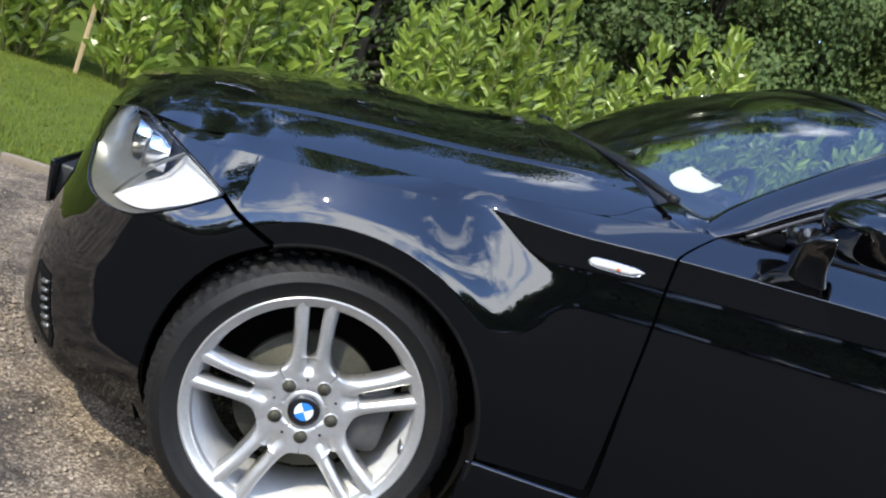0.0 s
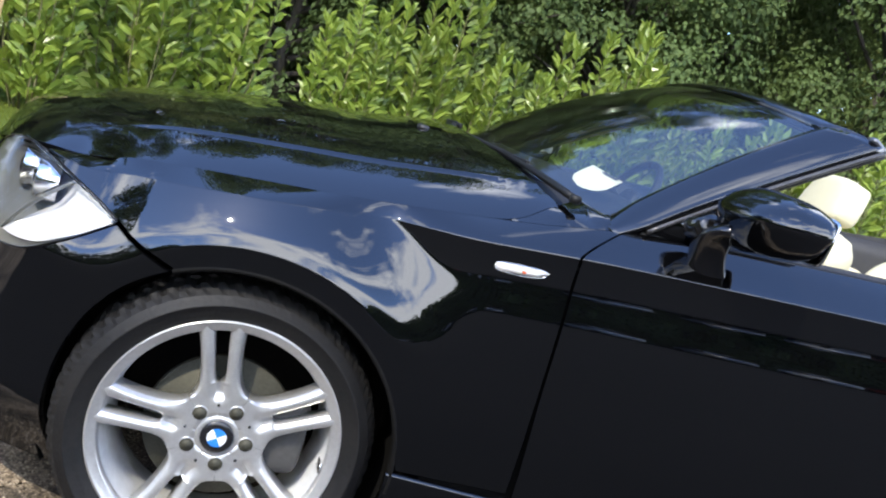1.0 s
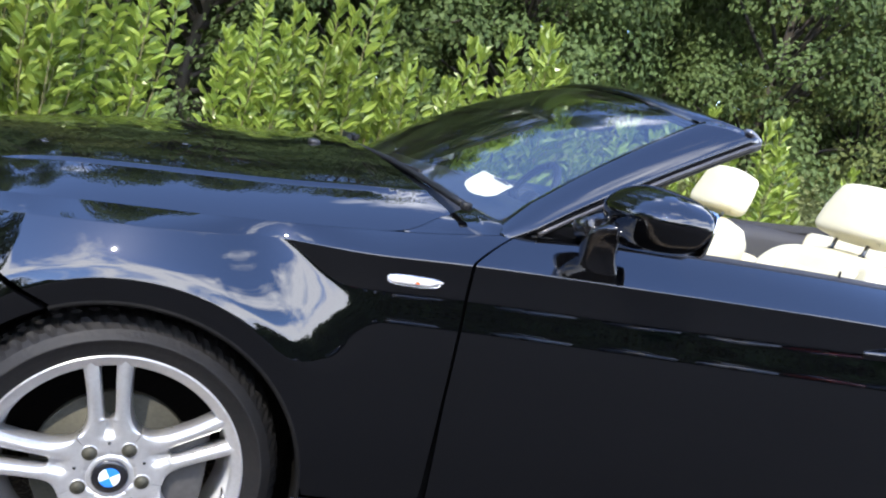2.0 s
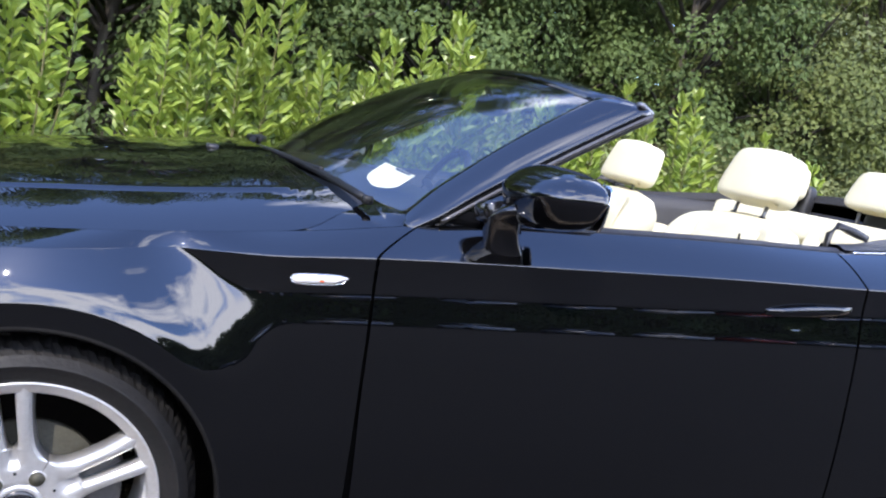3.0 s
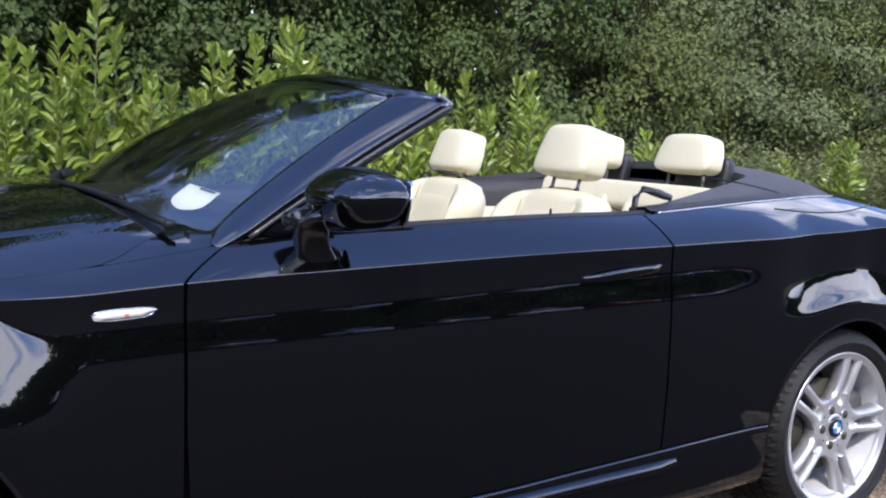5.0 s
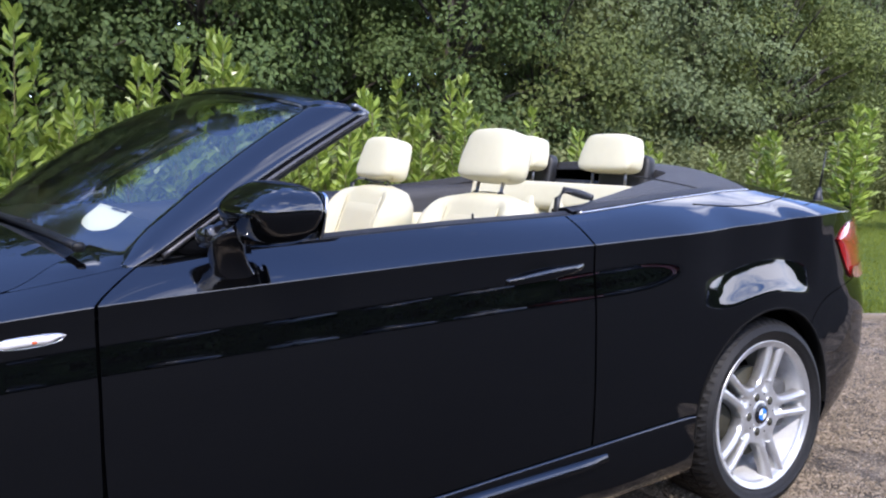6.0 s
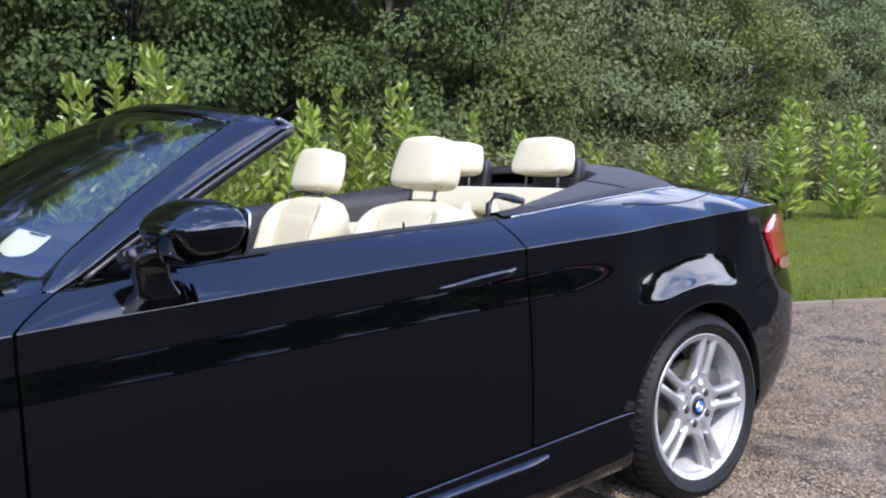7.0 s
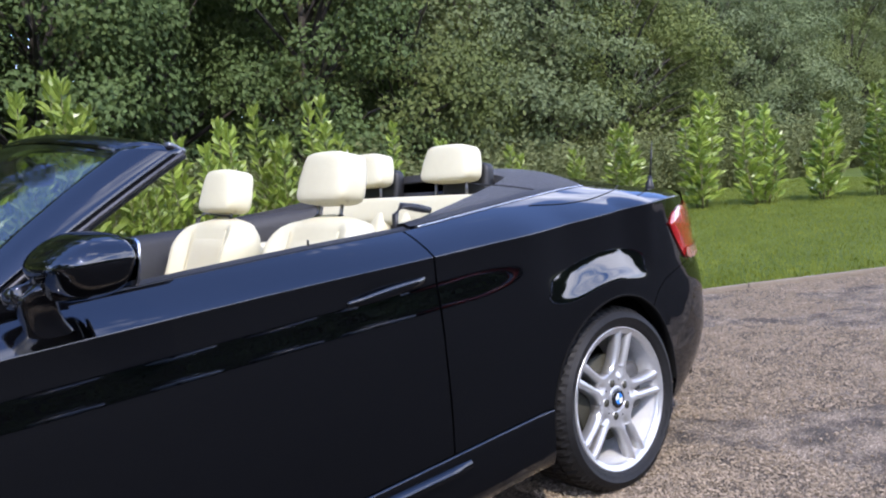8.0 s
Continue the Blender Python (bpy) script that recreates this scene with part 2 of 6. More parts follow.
def gravel_material():
    """Small rounded stones by cell noise, with damp dark patches and fine grit."""
    m = bpy.data.materials.new("gravel_ground")
    m.use_nodes = True
    n, l = m.node_tree.nodes, m.node_tree.links
    b = n["Principled BSDF"]
    b.inputs["Roughness"].default_value = 0.92
    co = n.new("ShaderNodeTexCoord")
    warp = n.new("ShaderNodeTexNoise")
    warp.inputs["Scale"].default_value = 70
    wadd = n.new("ShaderNodeMixRGB")
    wadd.blend_type = "LINEAR_LIGHT"
    wadd.inputs["Fac"].default_value = 0.003
    l.new(co.outputs["Object"], warp.inputs["Vector"])
    l.new(co.outputs["Object"], wadd.inputs["Color1"])
    l.new(warp.outputs["Color"], wadd.inputs["Color2"])
    cells = []
    for sc in (170, 430):
        v = n.new("ShaderNodeTexVoronoi")
        v.inputs["Scale"].default_value = sc
        l.new(wadd.outputs[0], v.inputs["Vector"])
        cells.append(v)
    sep = n.new("ShaderNodeSeparateColor")
    l.new(cells[0].outputs["Color"], sep.inputs[0])
    sep2 = n.new("ShaderNodeSeparateColor")
    l.new(cells[1].outputs["Color"], sep2.inputs[0])
    tone = n.new("ShaderNodeMath")
    tone.operation = "MULTIPLY_ADD"
    tone.inputs[1].default_value = 0.6
    half = n.new("ShaderNodeMath")
    half.operation = "MULTIPLY"
    half.inputs[1].default_value = 0.4
    l.new(sep2.outputs[0], half.inputs[0])
    l.new(sep.outputs[0], tone.inputs[0])
    l.new(half.outputs[0], tone.inputs[2])
    ramp = n.new("ShaderNodeValToRGB")
    stops = ((0.0, (0.028, 0.020, 0.013)), (0.4, (0.098, 0.073, 0.049)), (0.72, (0.205, 0.160, 0.110)), (0.93, (0.48, 0.40, 0.30)))
    els = ramp.color_ramp.elements
    els[0].position, els[0].color = stops[0][0], (*stops[0][1], 1)
    els[1].position, els[1].color = stops[3][0], (*stops[3][1], 1)
    for p, c in stops[1:3]:
        e = els.new(p)
        e.color = (*c, 1)
    l.new(tone.outputs[0], ramp.inputs["Fac"])
    big = n.new("ShaderNodeTexNoise")
    big.inputs["Scale"].default_value, big.inputs["Detail"].default_value = 5.5, 9
    l.new(co.outputs["Object"], big.inputs["Vector"])
    mr = n.new("ShaderNodeMapRange")
    mr.inputs["From Min"].default_value, mr.inputs["From Max"].default_value = 0.38, 0.62
    mr.inputs["To Min"].default_value, mr.inputs["To Max"].default_value = 0.36, 1.35
    l.new(big.outputs["Fac"], mr.inputs["Value"])
    hs = n.new("ShaderNodeHueSaturation")
    l.new(ramp.outputs[0], hs.inputs["Color"])
    l.new(mr.outputs[0], hs.inputs["Value"])
    l.new(hs.outputs[0], b.inputs["Base Color"])
    dist = n.new("ShaderNodeMath")
    dist.operation = "ADD"
    l.new(cells[0].outputs["Distance"], dist.inputs[0])
    l.new(cells[1].outputs["Distance"], dist.inputs[1])
    bp = n.new("ShaderNodeBump")
    bp.invert = True
    bp.inputs["Strength"].default_value, bp.inputs["Distance"].default_value = 0.4, 0.0022
    l.new(dist.outputs[0], bp.inputs["Height"])
    l.new(bp.outputs[0], b.inputs["Normal"])
    return m


GRAVEL = gravel_material()

CAR_WHITE = mat("white_car_paint", (0.70, 0.70, 0.69), 0.4, coat=1.0)
CAR_SILVER = mat("silver_car_paint", (0.34, 0.35, 0.37), 0.35, 0.4, coat=1.0)
CAR_GLASS = mat("dark_car_glass", (0.02, 0.022, 0.024), 0.05, coat=1.0)


# ---- mesh helpers ----
def smooth(a, b, x):
    t = min(max((x - a) / (b - a), 0.0), 1.0)
    return t * t * (3 - 2 * t)


def mix(a, b, t):
    return a + (b - a) * t


def knots(*pairs):
    """A smooth curve through a few (place, value) pairs."""
    xs, ys = [p[0] for p in pairs], [p[1] for p in pairs]
    slopes = []
    for i in range(len(xs)):
        a, b = max(i - 1, 0), min(i + 1, len(xs) - 1)
        slopes.append((ys[b] - ys[a]) / (xs[b] - xs[a]))

    def value(x):
        if x <= xs[0]:
            return ys[0]
        if x >= xs[-1]:
            return ys[-1]
        i = next(k for k in range(len(xs) - 1) if x <= xs[k + 1])
        h = xs[i + 1] - xs[i]
        t = (x - xs[i]) / h
        return ((2 * t ** 3 - 3 * t ** 2 + 1) * ys[i] + (t ** 3 - 2 * t ** 2 + t) * h * slopes[i]
                + (3 * t ** 2 - 2 * t ** 3) * ys[i + 1] + (t ** 3 - t ** 2) * h * slopes[i + 1])
    return value


def mesh_of(name, bm, material, flat=False):
    bmesh.ops.recalc_face_normals(bm, faces=bm.faces)
    me = bpy.data.meshes.new(name)
    for f in bm.faces:
        f.smooth = not flat
    bm.to_mesh(me)
    bm.free()
    for m in (material if isinstance(material, (list, tuple)) else [material]):
        me.materials.append(m)
    return me


def part(name, bm, material, parent=None, label="", flat=False):
    """Links a bmesh as one mesh object, as a part of its parent where one is given."""
    ob = new(name, mesh_of(name, bm, material, flat))
    if parent:
        ob.parent = parent
    return tagged(ob, label)


def thing(name, label, category, group="", kind="", at=None):
    ob = new(name)
    ob.empty_display_size = 0.1
    if at is not None:
        ob.matrix_world = at
    return tagged(ob, label, category, group, kind)


def loft(bm, rows, closed=False, caps=False, skip=None):
    """Faces between successive rows of places."""
    vs = [[bm.verts.new(p) for p in row] for row in rows]
    n = len(vs[0])
    for i in range(len(vs) - 1):
        for j in range(n if closed else n - 1):
            k = (j + 1) % n
            if skip and skip(i, j):
                continue
            quad = [vs[i][j], vs[i][k], vs[i + 1][k], vs[i + 1][j]]
            bm.faces.new(quad)
    if caps:
        bm.faces.new(vs[0])
        bm.faces.new(vs[-1])
    return vs


def lathe(bm, profile, n=64, hole=None):
    """Turns (radius, y) pairs round the y axis."""
    rows = []
    for i in range(n):
        a = 2 * math.pi * i / n
        rows.append([(r * math.cos(a), y, r * math.sin(a)) for r, y in profile])
    rows.append(rows[0])
    vs = [[bm.verts.new(p) for p in row] for row in rows[:-1]]
    for i in range(n):
        for j in range(len(profile) - 1):
            a, b = vs[i], vs[(i + 1) % n]
            bm.faces.new([a[j], a[j + 1], b[j + 1], b[j]])
    return vs


def rounded(bm, size, m=None, e1=0.35, e2=0.35, nu=28, nv=16, shape=None):
    """A rounded box: half sizes, roundness (1: ball, small: box), and a function that bends its places."""
    def p(c, e):
        return math.copysign(abs(c) ** e, c)
    rows = []
    for i in range(nv + 1):
        a = -math.pi / 2 + math.pi * i / nv
        row = []
        for j in range(nu):
            b = 2 * math.pi * j / nu
            v = Vector((size[0] * p(math.cos(a), e1) * p(math.cos(b), e2), size[1] * p(math.cos(a), e1) * p(math.sin(b), e2), size[2] * p(math.sin(a), e1)))
            row.append(v)
        rows.append(row)
    rows = [[(shape(v) if shape else v) for v in r] for r in rows]
    if m is not None:
        rows = [[m @ v for v in r] for r in rows]
    mid = rows[1:-1]
    vs = loft(bm, mid, closed=True)
    for row, pole in ((vs[0], rows[0][0]), (vs[-1], rows[-1][0])):
        c = bm.verts.new(pole)
        for j in range(nu):
            bm.faces.new([row[j], row[(j + 1) % nu], c])
    return bm


def tube(bm, path, radius, n=10, flat=1.0):
    """A round bar along a path; radius may be a function of 0..1."""
    path = [Vector(p) for p in path]
    rows = []
    for i, p in enumerate(path):
        d = (path[min(i + 1, len(path) - 1)] - path[max(i - 1, 0)]).normalized()
        up = Vector((0, 0, 1)) if abs(d.z) < 0.9 else Vector((1, 0, 0))
        a = d.cross(up).normalized()
        b = a.cross(d)
        r = radius(i / (len(path) - 1)) if callable(radius) else radius
        rows.append([p + a * r * math.cos(2 * math.pi * k / n) + b * r * flat * math.sin(2 * math.pi * k / n) for k in range(n)])
    loft(bm, rows, closed=True, caps=True)
    return bm


def box(bm, size, m=None, bevel=0.0):
    """A box of full sizes with bevelled edges."""
    g = bmesh.ops.create_cube(bm, size=1.0)
    for v in g["verts"]:
        v.co = Vector((v.co.x * size[0], v.co.y * size[1], v.co.z * size[2]))
    if bevel:
        es = list({e for v in g["verts"] for e in v.link_edges})
        r = bmesh.ops.bevel(bm, geom=es, offset=bevel, segments=2, profile=0.5, affect="EDGES")
        vs = {v for f in r["faces"] for v in f.verts} | {v for v in g["verts"] if v.is_valid}
    else:
        vs = g["verts"]
    if m is not None:
        for v in vs:
            v.co = m @ v.co
    return bm


MIDDLE = Vector((1.4, 0, 0.45))


def fold(bm, depth=0.014):
    """Turns the free edges of a panel inwards, so that it has an edge with depth."""
    bm.normal_update()
    bmesh.ops.recalc_face_normals(bm, faces=bm.faces)
    if sum(f.normal.dot(f.calc_center_median() - MIDDLE) for f in bm.faces) < 0:
        bmesh.ops.reverse_faces(bm, faces=bm.faces)
    bm.normal_update()
    edges = [e for e in bm.edges if len(e.link_faces) == 1]
    nor = {}
    for e in edges:
        for v in e.verts:
            nor[v] = v.normal.copy()
    made = bmesh.ops.extrude_edge_only(bm, edges=edges)
    new_vs = [g for g in made["geom"] if isinstance(g, bmesh.types.BMVert)]
    olds = {}
    for e in edges:
        for v in e.verts:
            olds[tuple(round(c, 6) for c in v.co)] = nor[v]
    for v in new_vs:
        nn = olds.get(tuple(round(c, 6) for c in v.co))
        if nn:
            v.co -= nn * depth
    for e in edges:
        if e.is_valid:
            e.smooth = False
    return bm


def mirrored(bm):
    for v in bm.verts:
        v.co.y = -v.co.y
    bmesh.ops.reverse_faces(bm, faces=bm.faces)
    return bm


# ---- the convertible: body lines (front axle at x = 0, nose towards -x, near flank at -y) ----
WHEELBASE, HUB_Z = 2.66, 0.312
ARCH_F, ARCH_R = 0.357, 0.362
half_width = knots((-0.25, 0.845), (0.0, 0.868), (0.3, 0.866), (0.62, 0.863), (1.2, 0.868), (1.9, 0.872), (2.3, 0.874), (2.66, 0.878), (3.0, 0.850))
crease_z = knots((-0.62, 0.763), (-0.45, 0.754), (-0.3, 0.770), (-0.1, 0.795), (0.1, 0.813), (0.234, 0.825), (0.617, 0.857), (0.98, 0.877), (1.43, 0.899), (1.9, 0.916), (2.6, 0.949), (3.06, 0.975), (3.3, 0.965), (3.5, 0.955))
sill_z = knots((0.3, 0.335), (0.6, 0.320), (1.25, 0.318), (1.6, 0.337), (2.25, 0.377))
top_y = knots((-0.60, 0.618), (-0.45, 0.668), (-0.3, 0.702), (-0.21, 0.716), (0.0, 0.742), (0.12, 0.755), (0.26, 0.762), (0.5, 0.765), (0.78, 0.765), (1.1, 0.766), (1.5, 0.757), (1.9, 0.737), (2.4, 0.70), (2.75, 0.665), (3.1, 0.66), (3.4, 0.66))
top_z = knots((-0.60, 0.760), (-0.45, 0.772), (-0.3, 0.796), (-0.21, 0.807), (0.0, 0.829), (0.12, 0.841), (0.26, 0.857), (0.5, 0.888), (0.78, 0.933), (1.1, 0.955), (1.5, 0.975), (1.9, 0.988), (2.1, 1.003), (2.4, 1.026), (2.75, 1.044), (3.0, 1.030), (3.25, 0.996), (3.4, 0.975))
flank_door = knots((0.0, 0.005), (0.12, 0.0015), (0.3, 0.0), (0.55, 0.004), (0.68, 0.0077), (0.732, 0.0100), (0.768, 0.0123), (0.8125, 0.0159), (0.839, 0.0179), (0.857, 0.0190), (0.893, 0.0204), (0.95, 0.0210), (1.0, 0.0210))
lean_front = knots((0.0, 0.0), (0.03, 0.012), (0.07, 0.037), (0.11, 0.066), (0.16, 0.105))
flank_nose = knots((0.14, 0.05), (0.18, 0.0), (0.26, -0.030), (0.40, -0.024), (0.50, 0.0), (0.58, 0.022), (0.68, 0.045), (0.76, 0.075))
lean_rear = knots((0.0, 0.0), (0.015, 0.002), (0.05, 0.016), (0.10, 0.031), (0.13, 0.0335), (0.18, 0.034), (0.24, 0.033), (0.30, 0.032))
flank_tail = knots((0.2, 0.10), (0.28, 0.03), (0.42, -0.014), (0.56, -0.020), (0.64, -0.015), (0.69, -0.005), (0.73, 0.005), (0.75, 0.010), (0.88, 0.026), (0.98, 0.040))


def bezier(p, t):
    a, b, c, d = [Vector(q) for q in p]
    u = 1 - t
    return a * u ** 3 + b * 3 * u * u * t + c * 3 * u * t * t + d * t ** 3, (b - a) * 3 * u * u + (c - b) * 6 * u * t + (d - c) * 3 * t * t


NOSE = ((-0.25, -0.845), (-0.55, -0.805), (-0.76, -0.56), (-0.765, 0.0))
TAIL = ((3.0, -0.850), (3.36, -0.812), (3.63, -0.70), (3.66, 0.0))


def outline(s):
    """Plan of the near flank: place and inward way at the length s (equal to x along the side, and on round both ends)."""
    if s < -0.25:
        p, d = bezier(NOSE, min(-0.25 - s, 1.0))
        d = -d
    elif s > 3.0:
        p, d = bezier(TAIL, min(s - 3.0, 1.0))
    else:
        p = Vector((s, -half_width(s)))
        d = Vector((0.02, -half_width(s + 0.01) + half_width(s - 0.01)))
    d.normalize()
    return p, Vector((-d.y, d.x))


def soft_min(a, b, k=0.05):
    h = min(max(0.5 + 0.5 * (b - a) / k, 0.0), 1.0)
    return mix(b, a, h) - k * h * (1 - h)


def flank(s, z):
    """A place on the side of the body."""
    p, inward = outline(s)
    sz = sill_z(s)
    h = (z - sz) / (crease_z(s) - sz)
    f = 1 - smooth(0.14, 0.45, s)
    nose = 1 - smooth(-0.8, -0.35, s)
    r, tail = smooth(2.0, 2.45, s), smooth(3.0, 3.35, s)
    i = flank_door(h)
    ef = soft_min(math.hypot(p.x, z - HUB_Z) - 0.40, z - 0.60, 0.035)
    er = soft_min(math.hypot(p.x - WHEELBASE, z - HUB_Z) - 0.405, z - 0.685)
    low = 0.05 * smooth(0.3, 0.15, z)
    i = mix(i, mix(lean_front(max(ef, 0.0)) + low, flank_nose(z), nose), f)
    i = mix(i, mix(lean_rear(max(er, 0.0)) * smooth(2.20, 2.50, s) * (1 - smooth(2.74, 2.92, s)) + low * 0.6, flank_tail(z), tail), r)
    q = p + inward * i
    return Vector((q.x, q.y, z))


def shoulder(s, v):
    """From the crease (0) up to the belt (1)."""
    a, b = flank(s, crease_z(s)), Vector((s, -top_y(s), top_z(s)))
    b.x = mix(s, a.x + 0.02, smooth(-0.25, -0.45, s))
    q = a.lerp(b, v)
    return q + Vector((0, -0.35, 1.0)) * mix(mix(0.0, 0.0015, smooth(-0.2, 0.1, s)), 0.005, smooth(0.45, 0.8, s)) * 4 * v * (1 - v)


def arch_out(p, centre, radius):
    """Moves a place that lies inside a wheel arch to its rim."""
    d = Vector((p.x - centre, p.z - HUB_Z))
    if d.length < 1e-6:
        d = Vector((0, 1))
    d = d.normalized() * radius
    return centre + d.x, HUB_Z + d.y


def flank_grid(bm, s0, s1, ns, nv, z0, z1, arch=None, shape=flank):
    """A sheet of the side between two end lines and two edges, with a wheel arch cut out of it."""
    places, inside = [], []
    for j in range(nv + 1):
        v = 1 - (1 - j / nv) ** 1.2
        row, ins = [], []
        for i in range(ns + 1):
            u = i / ns
            zt = mix(z0(mix(s0(0), s1(0), u)), z1(mix(s0(1), s1(1), u)), v)
            s = mix(s0(zt), s1(zt), u)
            z = mix(z0(s), z1(s), v)
            p = shape(s, z)
            hit = False
            if arch and abs(p.x - arch[0]) < 1 and (Vector((p.x - arch[0], p.z - HUB_Z))).length < arch[1]:
                hit = True
                x, z = arch_out(p, *arch)
                p = shape(x, z)
            row.append(p)
            ins.append(hit)
        places.append(row)
        inside.append(ins)
    vs = loft(bm, places, skip=lambda i, j: inside[i][j] and inside[i + 1][j] and inside[i][j + 1] and inside[i + 1][j + 1])
    loose = [v for v in bm.verts if not v.link_faces]
    bmesh.ops.delete(bm, geom=loose, context="VERTS")
    bmesh.ops.remove_doubles(bm, verts=bm.verts, dist=0.0004)
    return vs


def both(name, build, material, label="", folded=0.014):
    """Builds a part for the near flank and its mirror image for the far one."""
    made = []
    for far in (False, True):
        bm = bmesh.new()
        build(bm)
        if folded:
            fold(bm, folded)
        if far:
            mirrored(bm)
        made.append(part(name, bm, material, car, label))
    return made


car = thing("convertible_car", "glossy black convertible with its roof down and cream leather seats", "car")



def wing_low_edge(s):
    if s < -0.292:
        return lamp_top(s) + 0.004
    if s < -0.150:
        return mix(0.690, 0.636, (s + 0.292) / 0.142)
    return max(0.335, HUB_Z + math.sqrt(max(0.0, ARCH_F ** 2 - s * s)))


# headlamp outline on the corner of the nose
lamp_top = knots((-0.82, 0.733), (-0.76, 0.755), (-0.69, 0.765), (-0.6, 0.755), (-0.505, 0.738), (-0.384, 0.711), (-0.292, 0.686))
lamp_low = knots((-0.82, 0.655), (-0.76, 0.597), (-0.66, 0.572), (-0.5, 0.582), (-0.4, 0.622), (-0.292, 0.684))
nose_edge = knots((-1.25, 0.690), (-1.0, 0.708), (-0.82, 0.735))

GAP = 0.0035


def wing_low(bm):
    flank_grid(bm, lambda z: -0.598 + GAP, lambda z: 0.606 - GAP, 130, 64, wing_low_edge, lambda s: crease_z(s))


def strip_up(bm, s0, s1, n=40, m=8):
    rows = []
    for j in range(m + 1):
        v = (j / m) ** 1.7
        rows.append([shoulder(mix(s0(v), s1(v), i / n), v) for i in range(n + 1)])
    loft(bm, rows)
    bmesh.ops.remove_doubles(bm, verts=bm.verts, dist=0.0006)


def wing(bm):
    wing_low(bm)
    strip_up(bm, lambda v: -0.598 + GAP, lambda v: 0.606 - GAP + 0.10 * v ** 1.2, 130, 11)


both("front_wing", wing, PAINT)


def door_skin(s, z):
    p = flank(s, z)
    r = ((s - 1.678) / 0.070) ** 2 + ((z - 0.834) / 0.048) ** 2
    if r < 1:
        p.y += 0.0022 * (1 - r) ** 0.8 * smooth(0.0, 0.35, 1 - r)
    return p


def door_build(bm):
    flank_grid(bm, lambda z: 0.606 + GAP + 0.01 * smooth(0.6, 0.3, z), lambda z: 1.878 - GAP, 190, 84,
               lambda s: sill_z(s), lambda s: crease_z(s), shape=door_skin)
    strip_up(bm, lambda v: 0.606 + GAP + 0.10 * v ** 1.2, lambda v: 1.878 - GAP - 0.012 * v, 190, 11)


doors = both("door", door_build, PAINT)


tail_seam = knots((2.885, 0.5955), (2.905, 0.623), (2.945, 0.66), (3.0, 0.687), (3.09, 0.710), (3.235, 0.734))


def quarter_low_edge(s):
    if s > 2.885:
        return tail_seam(s)
    return max(mix(sill_z(s), 0.30, smooth(2.35, 2.9, s)), HUB_Z + math.sqrt(max(0.0, ARCH_R ** 2 - (s - WHEELBASE) ** 2)) if abs(s - WHEELBASE) < ARCH_R else 0.0)


def quarter(bm):
    flank_grid(bm, lambda z: 1.878 + GAP, lambda z: 3.235, 130, 60,
               quarter_low_edge, lambda s: crease_z(s))
    strip_up(bm, lambda v: 1.878 + GAP - 0.012 * v, lambda v: mix(3.235, 3.36, v), 130, 11)


both("rear_quarter_panel", quarter, PAINT)


def skirt(bm):
    rows = []
    for k, (dz, out) in enumerate(((0.0, 0.005), (-0.003, -0.002), (-0.006, -0.003), (-0.03, -0.002), (-0.06, -0.001), (-0.11, 0.001), (-0.16, 0.006), (-0.185, 0.018), (-0.19, 0.10))):
        row = []
        for i in range(61):
            s = mix(0.345, 2.30, i / 60)
            p = flank(s, sill_z(s))
            row.append(Vector((s, p.y + out, sill_z(s) + dz - 0.004)))
        rows.append(row)
    loft(bm, rows)


both("side_skirt", skirt, PAINT)


def skirt_blade(bm):
    rows = []
    for i in range(41):
        u = i / 40
        s = mix(0.9, 1.935, u)
        p = flank(s, sill_z(s))
        z = mix(0.262, 0.309, u ** 0.9)
        w = 0.016 * smooth(0.0, 0.5, u) * (1 - smooth(0.93, 1.0, u) * 0.7)
        rows.append([Vector((s, p.y + 0.010, z + 0.016)), Vector((s, p.y - 0.002 - 0.5 * w, z + 0.011)), Vector((s, p.y - 0.004 - 1.3 * w, z - 0.004)), Vector((s, p.y - 0.001 - w, z - 0.010)), Vector((s, p.y + 0.020, z - 0.018))])
    loft(bm, rows)


both("skirt_blade", skirt_blade, PAINT, folded=0)

def bumper_top(s):
    if s < -0.82:
        return nose_edge(s) - 0.004
    if s < -0.292:
        return lamp_low(s) - 0.003
    return mix(0.684, 0.628, (s + 0.292) / 0.136) - 0.004


def bumper(bm):
    flank_grid(bm, lambda z: -1.25, lambda z: -0.156 - GAP, 110, 34, lambda s: 0.165, bumper_top, (0.0, ARCH_F))


both("front_bumper", bumper, PAINT)


seam_s = knots((0.5925, 2.885), (0.620, 2.905), (0.657, 2.945), (0.684, 3.0), (0.707, 3.09), (0.731, 3.235))


def tail_bumper(bm):
    def start(z):
        if z < 0.5935:
            return WHEELBASE + math.sqrt(ARCH_R ** 2 - (z - HUB_Z) ** 2)
        return seam_s(z) + 0.002
    zs = [mix(0.22, 0.5935, i / 24) for i in range(25)] + [mix(0.5935, 0.729, i / 30) for i in range(1, 31)]
    loft(bm, [[flank(mix(start(z), 4.0, (i / 80) ** 1.3), z - 0.030 * smooth(0.66, 0.729, z) * smooth(3.32, 3.6, mix(start(z), 4.0, (i / 80) ** 1.3))) for i in range(81)] for z in zs])


both("rear_bumper", tail_bumper, PAINT)

# bonnet: every cross row runs from flank to flank
middle = knots((-0.77, 0.705), (-0.74, 0.745), (-0.68, 0.790), (-0.5, 0.858), (-0.2, 0.925), (0.1, 0.967), (0.45, 1.000), (0.65, 1.015))


